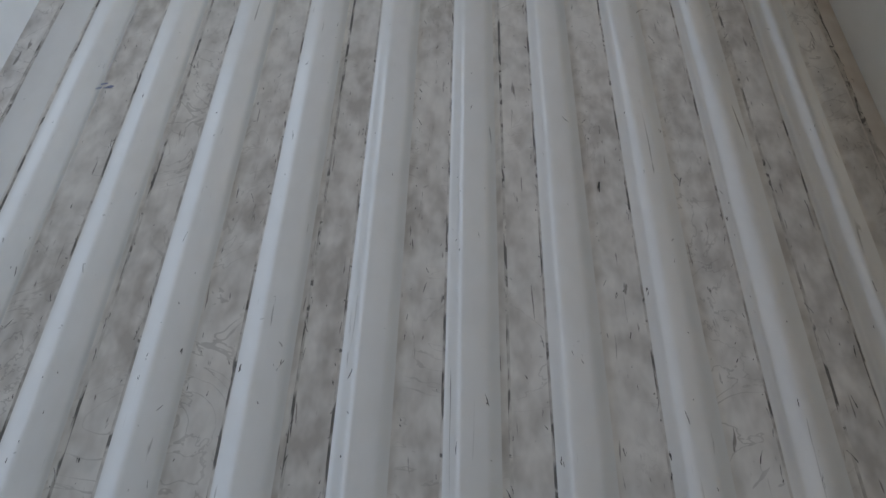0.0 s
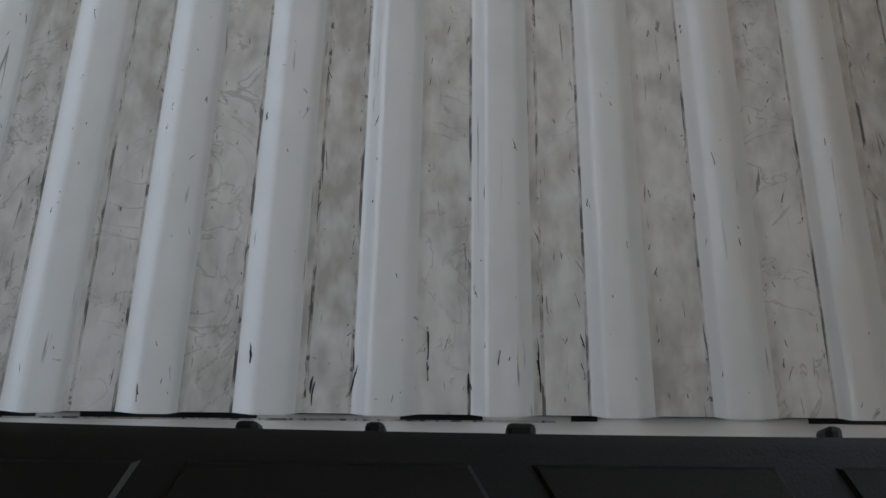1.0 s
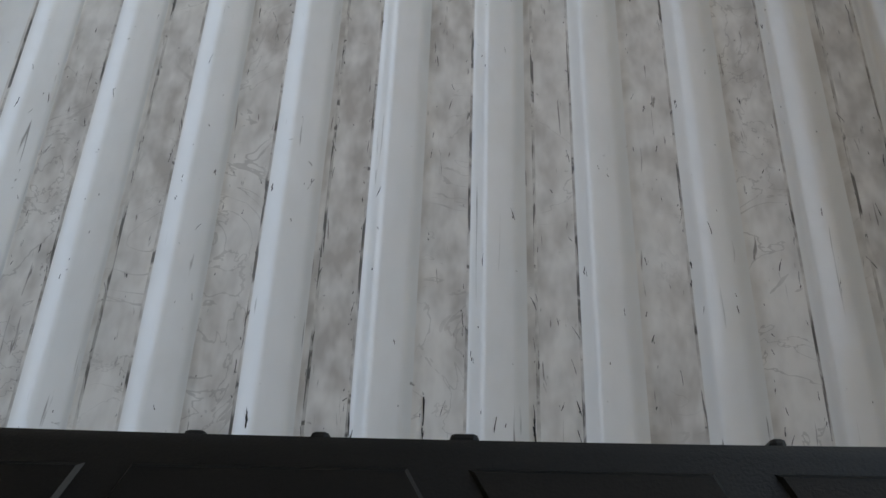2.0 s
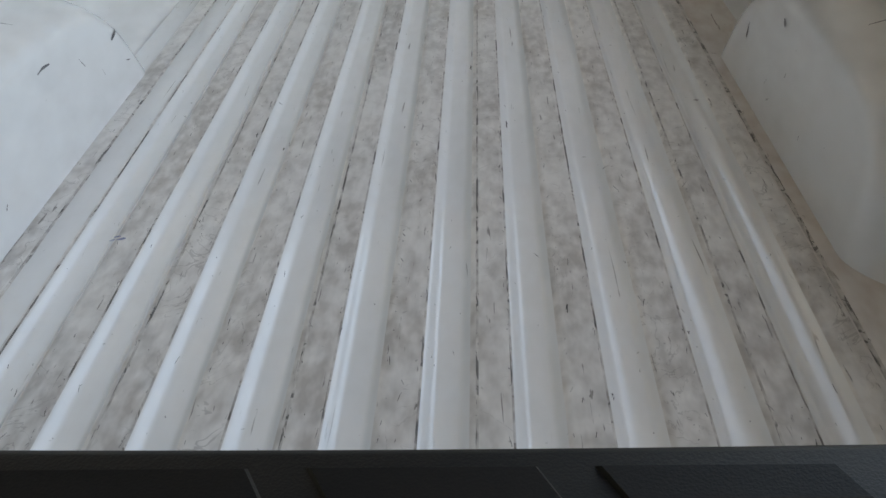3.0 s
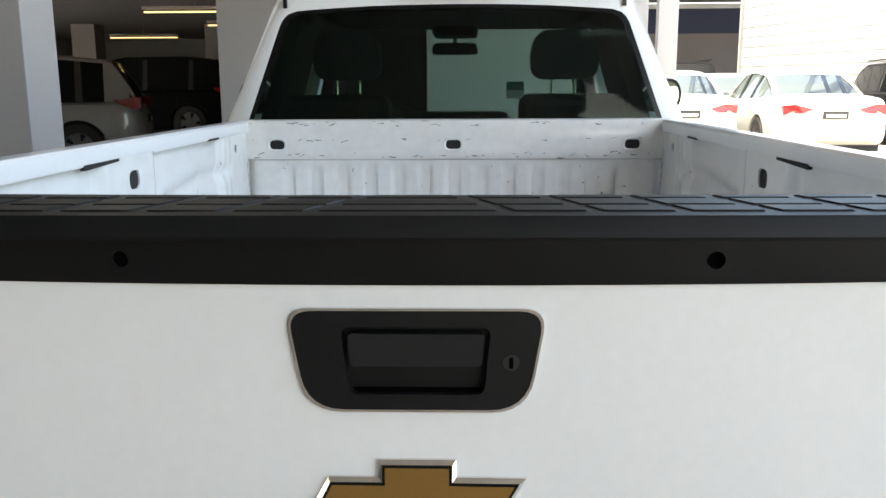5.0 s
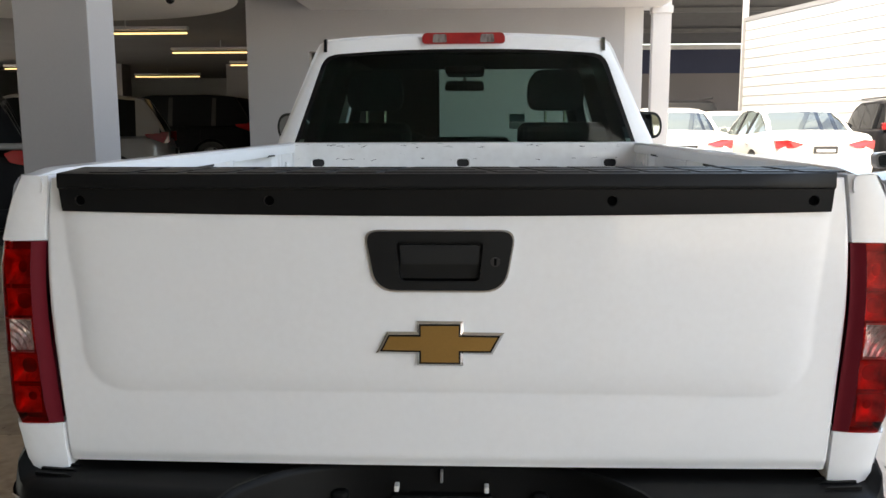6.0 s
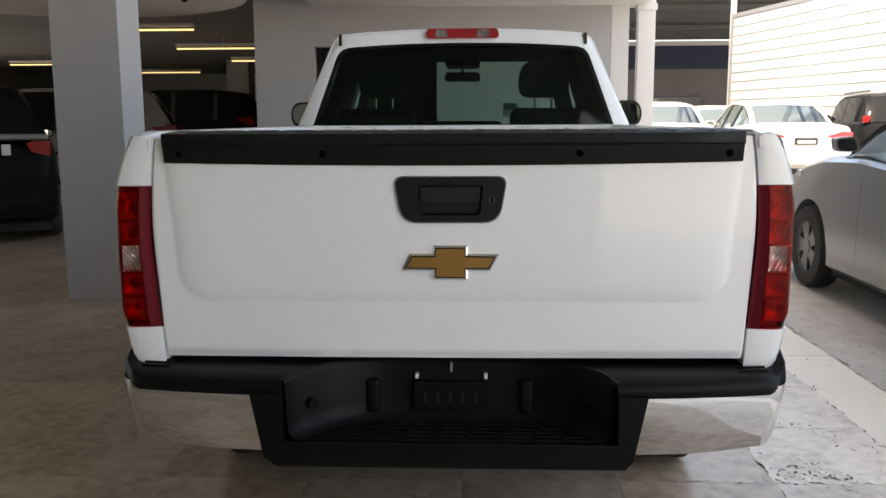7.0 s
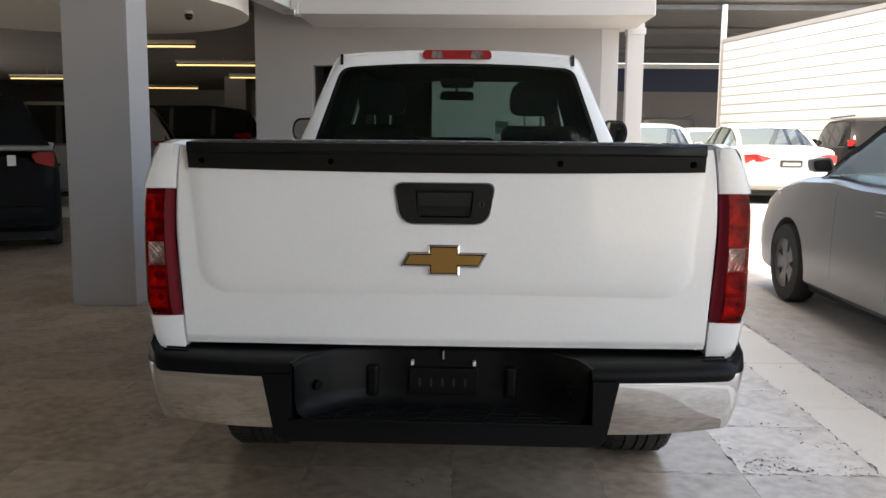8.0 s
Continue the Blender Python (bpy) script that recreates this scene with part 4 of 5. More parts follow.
rear_mirror = part("rear_view_mirror", prism(rounded([(-0.115, -0.03), (0.115, -0.03), (0.105, 0.03), (-0.105, 0.03)], 0.025), lambda u, v, d: (-0.016 + u * 1.15, 3.90 + d, 1.711 + v * 1.1), 0, 0.03), BLACK, truck, "black rear-view mirror", smooth=True)
part("mirror_stem", rod((-0.016, 3.92, 1.73), (-0.016, 3.97, 1.82), 0.012), BLACK, rear_mirror)
part("overhead_console", boxed((-0.13, 3.55, 1.765), (0.11, 3.9, 1.83), 0.02), CLOTH, truck)
rows = [[(-0.38 + (0.19 + 0.014 * math.cos(b)) * math.cos(a), 3.86 + 0.014 * math.sin(b) + 0.08 * math.sin(a) * -1, 1.22 + (0.19 + 0.014 * math.cos(b)) * math.sin(a)) for b in [2 * math.pi * j / 8 for j in range(8)]] for a in [2 * math.pi * i / 32 for i in range(33)]]
wheel = part("steering_wheel", sheet(rows, closed=True), BLACK, truck, "black steering wheel", smooth=True)
part("steering_hub", rod((-0.38, 3.85, 1.22), (-0.38, 4.05, 1.15), 0.06), BLACK, wheel)
sticker = part("windscreen_sticker", boxed((0.285, 4.22, 1.432), (0.390, 4.225, 1.480)), material("pale_sticker", (0.8, 0.85, 0.83), 0.6), truck, "pale and teal sticker on the windscreen")
part("sticker_top", boxed((0.285, 4.21, 1.483), (0.390, 4.215, 1.532)), material("teal_sticker", (0.15, 0.30, 0.28), 0.6), sticker)
part("visor_tag", boxed((-0.63, 3.90, 1.735), (-0.585, 3.905, 1.775), 0.002), bpy.data.materials["pale_sticker"], truck, "small pale tag")
# high brake light
high = part("high_brake_light", prism(rounded([(-0.209, 1.863), (0.209, 1.863), (0.203, 1.917), (-0.203, 1.917)], 0.024, 6), lambda u, v, d: (u, CAB + 0.058 - crown(u) + d, v), -0.02, 0.06), RED, truck, "red high brake light with clear cargo lamps", smooth=True)
for s in (-1, 1):
    part("cargo_lamp", prism(rounded([(s * 0.118 - 0.036, 1.869), (s * 0.118 + 0.036, 1.869), (s * 0.118 + 0.032, 1.910), (s * 0.118 - 0.032, 1.910)], 0.008), lambda u, v, d: (u, CAB + 0.058 - crown(u) + d, v), -0.024, 0.0), CLEARLENS, high)
part("aerial", rod((0.80, 4.5, 1.1), (0.80, 4.5, 2.0), 0.003, 6), BLACK, truck)

# ---- the garage ----
def varied(name, base, other, rough, spots, grain, mix, bump=0.05, spread=0.10, tint=0.25):
    """A material whose lightness also differs from piece to piece."""
    m = material(name, base, rough, other=other, spots=spots, grain=grain, mix=mix, bump=bump, spread=spread)
    nodes, link = m.node_tree.nodes, m.node_tree.links.new
    info, hue, r = nodes.new("ShaderNodeObjectInfo"), nodes.new("ShaderNodeHueSaturation"), nodes.new("ShaderNodeMapRange")
    r.inputs["To Min"].default_value, r.inputs["To Max"].default_value = 1 - tint, 1 + tint * 0.6
    blend = next(n for n in nodes if n.type == "MIX")
    link(info.outputs["Random"], r.inputs["Value"])
    link(r.outputs[0], hue.inputs["Value"])
    link(blend.outputs[2], hue.inputs["Color"])
    link(hue.outputs[0], nodes["Principled BSDF"].inputs["Base Color"])
    return m


STONE = varied("worn_stone_slab", (0.45, 0.365, 0.28), (0.22, 0.155, 0.105), 0.36, 2.2, 14, 0.85, tint=0.20)
PALESTONE = varied("pale_stone_slab", (0.72, 0.64, 0.55), (0.42, 0.36, 0.30), 0.45, 2.6, 16, 0.75, tint=0.12)
KERB = varied("pale_kerb_stone", (0.82, 0.755, 0.65), (0.75, 0.69, 0.59), 0.55, 1.5, 20, 0.6, tint=0.08)
CONCRETE = scratched("stained_concrete", (0.52, 0.49, 0.455), (0.37, 0.345, 0.32), (0.16, 0.085, 0.08), 0.75, 0.0, 1.8, 0.85, 7, 0.70, 0.72, (1, 1, 1))
PLASTER = material("pale_grey_plaster", (0.37, 0.365, 0.375), 0.6, other=(0.35, 0.345, 0.355), grain=50, spots=1.2, mix=0.6, bump=0.05)
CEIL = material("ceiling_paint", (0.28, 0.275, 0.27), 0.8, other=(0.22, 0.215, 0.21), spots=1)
DISC = material("disc_paint", (0.76, 0.74, 0.71), 0.8, other=(0.68, 0.66, 0.63), spots=1)
FARWALL = material("grey_green_wall", (0.36, 0.37, 0.345), 0.8, other=(0.30, 0.31, 0.285), spots=0.6)
# near-black walls: the passage's dimness is put into their colour
DEEP = material("passage_shade_grey", (0.05, 0.05, 0.05), 0.8, other=(0.035, 0.035, 0.035), spots=1)
BEAMW = material("white_beam_paint", (0.58, 0.57, 0.57), 0.6, other=(0.50, 0.49, 0.49), spots=1.5)
# darker copy of the plaster grey; part of the garage's dimness is painted in
DIMWALL = material("garage_shade_grey", (0.30, 0.29, 0.28), 0.8, other=(0.2, 0.2, 0.2), spots=1)
YARD = material("sunlit_concrete", (0.40, 0.38, 0.355), 0.85, other=(0.30, 0.285, 0.265), grain=12, spots=0.6, bump=0.1)
NAVY = material("navy_painted_wall", (0.012, 0.018, 0.05), 0.7, other=(0.02, 0.025, 0.05))
TAUPE = material("taupe_painted_wall", (0.16, 0.14, 0.135), 0.8, other=(0.12, 0.11, 0.10), spots=0.5)
SHEET = material("dark_roof_sheet", (0.10, 0.10, 0.105), 0.6, 0.2, other=(0.07, 0.07, 0.07))
WHITEM = material("white_trailer_skin", (0.56, 0.56, 0.556), 0.6, other=(0.6, 0.6, 0.59), spots=0.8, spec=0.2)
TUBE = glow("warm_tube", (1.0, 0.70, 0.33), 0.30)


def setting(name, bm, mat, label, category, smooth=False):
    return tagged(part(name, bm, mat, None, "", smooth), label, category, kind="structure")


setting("ground", boxed((-400, -400, -0.30), (400, 400, -0.03)), YARD, "pale concrete yard reaching to the horizon", "ground")
floor = setting("floor", boxed((-14, -9, -0.03), (1.83, 28, -0.004)), STONE, "worn beige stone slab garage floor", "floor")
pavement = setting("pavement", boxed((2.20, -9, -0.03), (3.9, 9.4, -0.002), 0.004), CONCRETE, "stained grey concrete drive beside the garage", "pavement")
kerb = setting("kerb", boxed((1.83, -9, -0.03), (2.20, 9.4, -0.004)), KERB, "pale stone edging along the garage floor", "kerb")
setting("raised_floor", boxed((-14, 11.8, -0.03), (-2.7, 15.5, 0.18), 0.01), CONCRETE, "raised concrete floor deep in the garage", "floor")
setting("raised_floor_far", boxed((-14, 15.5, -0.03), (-2.7, 28, 0.34), 0.01), CONCRETE, "second step of the raised garage floor", "floor")
setting("yard_slab", boxed((2.4, 9.4, -0.03), (40, 60, 0.29), 0.01), YARD, "sunlit raised concrete yard", "pavement")
setting("pillar", boxed((-3.165, 4.235, 0), (-2.635, 4.665, 6.4), 0.006), PLASTER, "pale grey painted square pillar", "pillar")
wall = setting("wall_front", boxed((-2.62, 8.3, 0), (1.722, 8.5, 3.9)), PLASTER, "pale grey plaster wall ahead of the truck", "wall")
carve(wall, [boxed((-1.9, 8.0, -0.1), (-0.385, 9.0, 2.3))])
setting("passage_back", boxed((-2.4, 11.0, 0), (1.7, 11.2, 3.9)), DEEP, "wall behind the opening, coloured dark for its shade", "wall")
setting("passage_side", boxed((0.0, 8.5, 0), (0.2, 11.0, 3.9)), DEEP, "passage wall, coloured dark for its shade", "wall")
setting("column", boxed((1.722, 8.30, 0), (1.936, 8.6, 3.2), 0.006), BEAMW, "white square column", "column")
post = setting("post", boxed((2.042, 8.30, 0), (2.250, 8.42, 2.84), 0.004), BEAMW, "pale steel post under the beam", "post")
part("post_cap", boxed((2.03, 8.28, 2.70), (2.265, 8.44, 2.78), 0.004), BEAMW, post)
setting("beam", boxed((-1.87, 7.15, 2.765), (2.135, 8.6, 3.9), 0.01), BEAMW, "white deep concrete beam", "beam")
# ceilings out of view, added and sized to hold off sun and sky
setting("ceiling", boxed((-14, -9.0, 6.4), (2.3, 7.15, 6.6)), CEIL, "unseen grey ceiling keeping the sun off the truck", "ceiling")
setting("ceiling_side", boxed((2.3, -9.0, 6.4), (4.2, 2.5, 6.6)), CEIL, "unseen grey ceiling trimming the light over the drive", "ceiling")
# added behind the camera so that light comes mainly from the right
setting("wall_behind", boxed((-14, -9.2, 0), (2.0, -9.0, 6.6)), DIMWALL, "unseen grey wall closing off the light from behind", "wall")
setting("lintel_behind", boxed((2.0, -9.2, 3.3), (4.2, -9.0, 6.6)), DIMWALL, "unseen grey wall over the gap left for light behind", "wall")
# out of view above the beam; added to block the sun
setting("roof_front", boxed((-14, 7.15, 3.9), (2.35, 28, 6.6)), CEIL, "unseen flat concrete block shading what lies ahead of the truck", "roof")
# shade between the tubes comes partly from this dark colour
setting("ceiling_garage", boxed((-14, 8.9, 3.05), (-2.4, 28, 3.9)), DIMWALL, "low ceiling deep in the garage, coloured dark for the shade", "ceiling")
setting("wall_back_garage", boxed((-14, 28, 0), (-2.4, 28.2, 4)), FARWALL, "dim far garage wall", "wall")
side = setting("wall_side_garage", boxed((-14.2, -9, 0), (-14, 28, 6.6)), DIMWALL, "dim side garage wall with an unseen opening added for daylight", "wall")
# added opening out of view, lets daylight brighten the deep garage
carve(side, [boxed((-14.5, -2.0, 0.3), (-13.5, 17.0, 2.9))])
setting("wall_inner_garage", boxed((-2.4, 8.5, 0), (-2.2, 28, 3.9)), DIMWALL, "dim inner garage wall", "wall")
for cx, cy, r in ((-4.5, 6.9, 2.1), (-8.9, 7.3, 2.3)):
    ring = [(cx + r * math.cos(2 * math.pi * i / 64), cy + r * math.sin(2 * math.pi * i / 64)) for i in range(64)]
    setting("ceiling_disc", capped([[(x, y, z) for x, y in ring] for z in (2.75, 6.4)]), DISC, "round lowered ceiling", "ceiling", smooth=True)

# conduit tray by the beam's end
tray = thing("cable_tray", "white metal cable trunking fixed beside the beam", "trunking")
part("trunk", capped([[(x, 6.1, z) for x, z in ((-2.62, 2.96), (-2.40, 2.96), (-2.40, 3.04), (-2.62, 3.04))], [(x, 7.35, z) for x, z in ((-2.08, 2.80), (-1.84, 2.80), (-1.84, 2.90), (-2.08, 2.90))]]), BEAMW, tray)
part("bracket", boxed((-1.92, 7.12, 2.76), (-1.84, 7.34, 3.9), 0.004), BEAMW, tray)
part("clamp", boxed((-2.0, 7.05, 2.74), (-1.86, 7.13, 2.80), 0.004), CHROME, tray)
# security camera
cctv = thing("security_camera", "small grey dome security camera under the ceiling", "camera", (-3.0, 6.9, 2.75))
part("mount", rod((0, 0, 0), (0, 0, -0.03), 0.05, 16), BEAMW, cctv)
bm = bmesh.new()
bmesh.ops.create_uvsphere(bm, u_segments=16, v_segments=10, radius=0.045, matrix=Matrix.Translation((0.0, 0, -0.05)))
part("dome", bm, FRIT, cctv, smooth=True)
# tube lights
first = thing("tube_light", "warm glowing tube light under the garage ceiling", "lamp", (-4.85, 14.7, 2.82), group="garage tube lights")
part("housing", boxed((-0.95, -0.05, 0.05), (0.95, 0.05, 0.10), 0.005), BEAMW, first)
part("tube", rod((-0.93, 0, 0.0), (0.93, 0, 0.0), 0.015, 10), TUBE, first)
part("hanger", rod((0, 0, 0.1), (0, 0, 0.23), 0.01, 6), BEAMW, first)
for x, y, turn in ((-5.23, 11.2, 0), (-4.75, 18.2, 0), (-8.85, 22.8, 0), (-10.55, 19.0, 0)):
    copy_thing(first, pose(x, y, 2.82, 0, 0, turn))
for x, y in ((-9.6, 21.0), (-6.35, 21.4), (-12.6, 12.0)):
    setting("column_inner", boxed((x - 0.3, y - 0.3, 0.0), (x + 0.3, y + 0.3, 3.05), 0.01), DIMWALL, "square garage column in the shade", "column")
# pale panels on the far wall, their colour standing in for daylit openings
for x, z, w, h in ((-6.6, 1.75, 0.5, 0.35), (-7.6, 1.7, 0.35, 0.45), (-5.4, 1.8, 0.3, 0.3), (-11.6, 1.8, 1.2, 0.35), (-9.2, 1.7, 0.4, 0.3)):
    far_panel = thing("notice_board", "pale panel in place of a bright opening in the far garage wall", "board", (x, 27.98, z), group="pale boards")
    part("board", boxed((-w / 2, -0.02, 0), (w / 2, 0.0, h), 0.004), BEAMW, far_panel)

# ---- the yard ----
far = setting("wall_yard", boxed((-2, 34.0, -0.03), (12, 34.3, 3.45)), TAUPE, "taupe wall across the yard", "wall")
part("upper_band", boxed((-2, 33.98, 3.45), (12, 34.3, 4.40)), NAVY, far, "navy upper band")
part("white_rail", boxed((-2, 33.9, 4.40), (12, 34.2, 4.58)), WHITEM, far, "white fascia rail")
part("downpipe", rod((5.6, 33.9, 0.0), (5.6, 33.9, 4.4), 0.07, 8), TAUPE, far)
rows = []
for i in range(161):
    t = i / 160
    y = 33.9 - 9.3 * t
    z = 4.62 + 1.13 * t + 0.05 * (i % 2)
    rows.append([(2.6, y, z), (30, y, z)])
canopy = thing("yard_canopy", "dark corrugated metal canopy over the yard", "canopy")
part("roof_sheet", sheet(rows), SHEET, canopy)
for y, z in ((31.0, 4.88), (28.0, 5.24), (25.0, 5.60)):
    part("purlin", boxed((2.6, y - 0.06, z - 0.12), (30, y + 0.06, z + 0.02)), SHEET, canopy)
for x in (8.0, 16.0):
    part("canopy_post", rod((x, 24.8, 0.0), (x, 24.8, 5.6), 0.09, 12), WHITEM, canopy, "white steel post")
# box trailer, its long side towards the truck
trailer = thing("box_trailer", "tall white box trailer with ribbed sides", "trailer", (7.90, 24.5, 0.29), 0)
d, n = Vector((2.55, -11.6, 0)).normalized(), None
n = Vector((-d.y, d.x, 0))
tr = lambda u, v, z: tuple(d * u + n * v + Vector((0, 0, z)))
trailer_body = part("body", capped([[tr(u, 0, 0.95), tr(u, 2.5, 0.95), tr(u, 2.5, 4.2), tr(u, 0, 4.2)] for u in (0, 13.0)]), WHITEM, trailer)
for k in range(11):
    z = 1.15 + 0.27 * k
    part("side_rib", capped([[tr(u, -0.025, z), tr(u, 0.01, z), tr(u, 0.01, z + 0.235), tr(u, -0.025, z + 0.235)] for u in (0.12, 12.9)]), WHITEM, trailer_body)
part("top_rail", capped([[tr(u, -0.03, 4.12), tr(u, 0.05, 4.12), tr(u, 0.05, 4.24), tr(u, -0.03, 4.24)] for u in (-0.02, 13.0)]), CEIL, trailer_body)
part("corner_post", capped([[tr(u, -0.035, z) for u in (-0.03, 0.10)] + [tr(u, 0.05, z) for u in (0.10, -0.03)] for z in (0.95, 4.2)]), CEIL, trailer_body)
part("chassis", capped([[tr(u, 0.8, 0.6), tr(u, 1.7, 0.6), tr(u, 1.7, 0.95), tr(u, 0.8, 0.95)] for u in (0.2, 12.8)]), DARK, trailer)
for u in (1.2, 2.5, 11.6):
    for v in (0.15, 2.35):
        part("wheel", rod(tr(u, v - 0.14, 0.5), tr(u, v + 0.14, 0.5), 0.5, 24), RUBBER, trailer)


# ---- parked cars ----
CARGLASS = glass("car_window_glass", (0.70, 0.75, 0.73), 0.0, 1.3)
SKYGLASS = glass("sky_reflecting_glass", (0.30, 0.36, 0.38), 0.0, 1.75)
DARKGLASS = material("dark_tinted_glass", (0.012, 0.013, 0.014), 0.06, spec=0.03, spread=0.0)
SILVER = material("silver_car_paint", (0.23, 0.227, 0.223), 0.3, 0.45, other=(0.21, 0.207, 0.203), coat=0.4, spots=1, spread=0.01)
PALESILVER = material("pale_silver_car_paint", (0.27, 0.269, 0.27), 0.34, 0.2, coat=0.7, spread=0.01)
BLACKCAR = material("black_car_paint", (0.010, 0.010, 0.011), 0.35, spec=0.03, spread=0.01)
CREAM = material("off_white_car_paint", (0.60, 0.59, 0.565), 0.3, other=(0.56, 0.55, 0.525), coat=0.7, spread=0.01)
ALLOY = material("alloy_wheel", (0.20, 0.20, 0.205), 0.38, 0.6, other=(0.16, 0.16, 0.165), spread=0.03)
LAMPRED = material("car_tail_lens", (0.26, 0.008, 0.009), 0.12, other=(0.16, 0.006, 0.007), coat=0.8)
LAMPWHITE = material("car_head_lens", (0.75, 0.75, 0.76), 0.08, 0.3, coat=1.0)
TRIM = material("black_trim", (0.02, 0.02, 0.02), 0.5)
INSIDE = material("car_interior", (0.030, 0.029, 0.028), 0.9, other=(0.02, 0.02, 0.02))
SHAPES = {
    # length, half width, front axle, rear axle, wheel radius; stations of (s, bonnet or belt height, width share); glasshouse of (s, height, width share)
    "sedan": (4.75, 0.91, 3.85, 1.05, 0.33,
              ((0.0, 0.78, 0.80), (0.06, 0.92, 0.88), (0.25, 0.99, 0.94), (0.75, 1.02, 0.98), (1.6, 0.98, 1.0), (2.8, 0.95, 1.0), (3.5, 0.94, 0.98), (4.1, 0.87, 0.95), (4.55, 0.74, 0.88), (4.75, 0.56, 0.72)),
              ((0.70, 1.0, 0.80), (1.15, 1.24, 0.73), (1.55, 1.40, 0.68), (2.2, 1.455, 0.67), (2.7, 1.42, 0.68), (3.15, 1.20, 0.74), (3.55, 0.95, 0.80))),
    "suv": (4.80, 0.95, 3.9, 1.0, 0.38,
            ((0.0, 0.80, 0.86), (0.05, 1.00, 0.93), (0.3, 1.10, 0.98), (1.0, 1.10, 1.0), (2.8, 1.08, 1.0), (3.6, 1.10, 0.98), (4.3, 1.04, 0.96), (4.65, 0.90, 0.90), (4.80, 0.70, 0.78)),
            ((0.08, 1.08, 0.88), (0.30, 1.50, 0.80), (0.48, 1.74, 0.74), (1.2, 1.80, 0.74), (2.5, 1.79, 0.74), (2.85, 1.70, 0.75), (3.60, 1.10, 0.84))),
    "van": (5.05, 0.98, 4.15, 1.15, 0.345,
            ((0.0, 0.80, 0.86), (0.05, 1.0, 0.93), (0.3, 1.06, 0.98), (1.5, 1.08, 1.0), (2.8, 1.10, 1.0), (3.4, 1.13, 0.99), (3.97, 1.11, 0.98), (4.33, 1.055, 0.975), (4.60, 0.99, 0.97), (4.80, 0.905, 0.955), (4.95, 0.76, 0.925), (5.05, 0.58, 0.87)),
            ((0.06, 1.05, 0.88), (0.25, 1.46, 0.80), (0.45, 1.66, 0.75), (1.2, 1.75, 0.75), (2.0, 1.75, 0.75), (2.5, 1.68, 0.755), (2.88, 1.545, 0.775), (3.30, 1.37, 0.81), (3.60, 1.22, 0.845), (3.72, 1.13, 0.86))),
    "large_suv": (4.95, 0.97, 4.0, 1.0, 0.39,
                  ((0.0, 0.86, 0.88), (0.05, 1.10, 0.94), (0.3, 1.20, 0.98), (1.0, 1.20, 1.0), (2.8, 1.16, 1.0), (3.6, 1.16, 0.98), (4.4, 1.08, 0.95), (4.8, 0.92, 0.88), (4.95, 0.72, 0.76)),
                  ((0.06, 1.20, 0.93), (0.20, 1.42, 0.80), (0.36, 1.66, 0.68), (0.55, 1.80, 0.60), (0.9, 1.86, 0.585), (2.5, 1.84, 0.62), (2.95, 1.70, 0.68), (3.65, 1.16, 0.84))),
    "low_suv": (4.75, 0.92, 3.85, 1.0, 0.36,
                ((0.0, 0.80, 0.86), (0.05, 0.98, 0.93), (0.3, 1.05, 0.98), (1.0, 1.05, 1.0), (2.8, 1.03, 1.0), (3.6, 1.05, 0.98), (4.3, 0.98, 0.96), (4.6, 0.85, 0.90), (4.75, 0.68, 0.78)),
                ((0.08, 1.03, 0.88), (0.30, 1.40, 0.80), (0.48, 1.58, 0.75), (1.2, 1.63, 0.75), (2.5, 1.62, 0.75), (2.85, 1.53, 0.76), (3.60, 1.04, 0.84))),
}


def at_station(rows, s):
    for a, b in zip(rows, rows[1:]):
        if a[0] <= s <= b[0]:
            t = (s - a[0]) / (b[0] - a[0])
            t = t * t * (3 - 2 * t) * 0.5 + t * 0.5
            return a[1] + (b[1] - a[1]) * t, a[2] + (b[2] - a[2]) * t
    return rows[-1][1:] if s > rows[-1][0] else rows[0][1:]


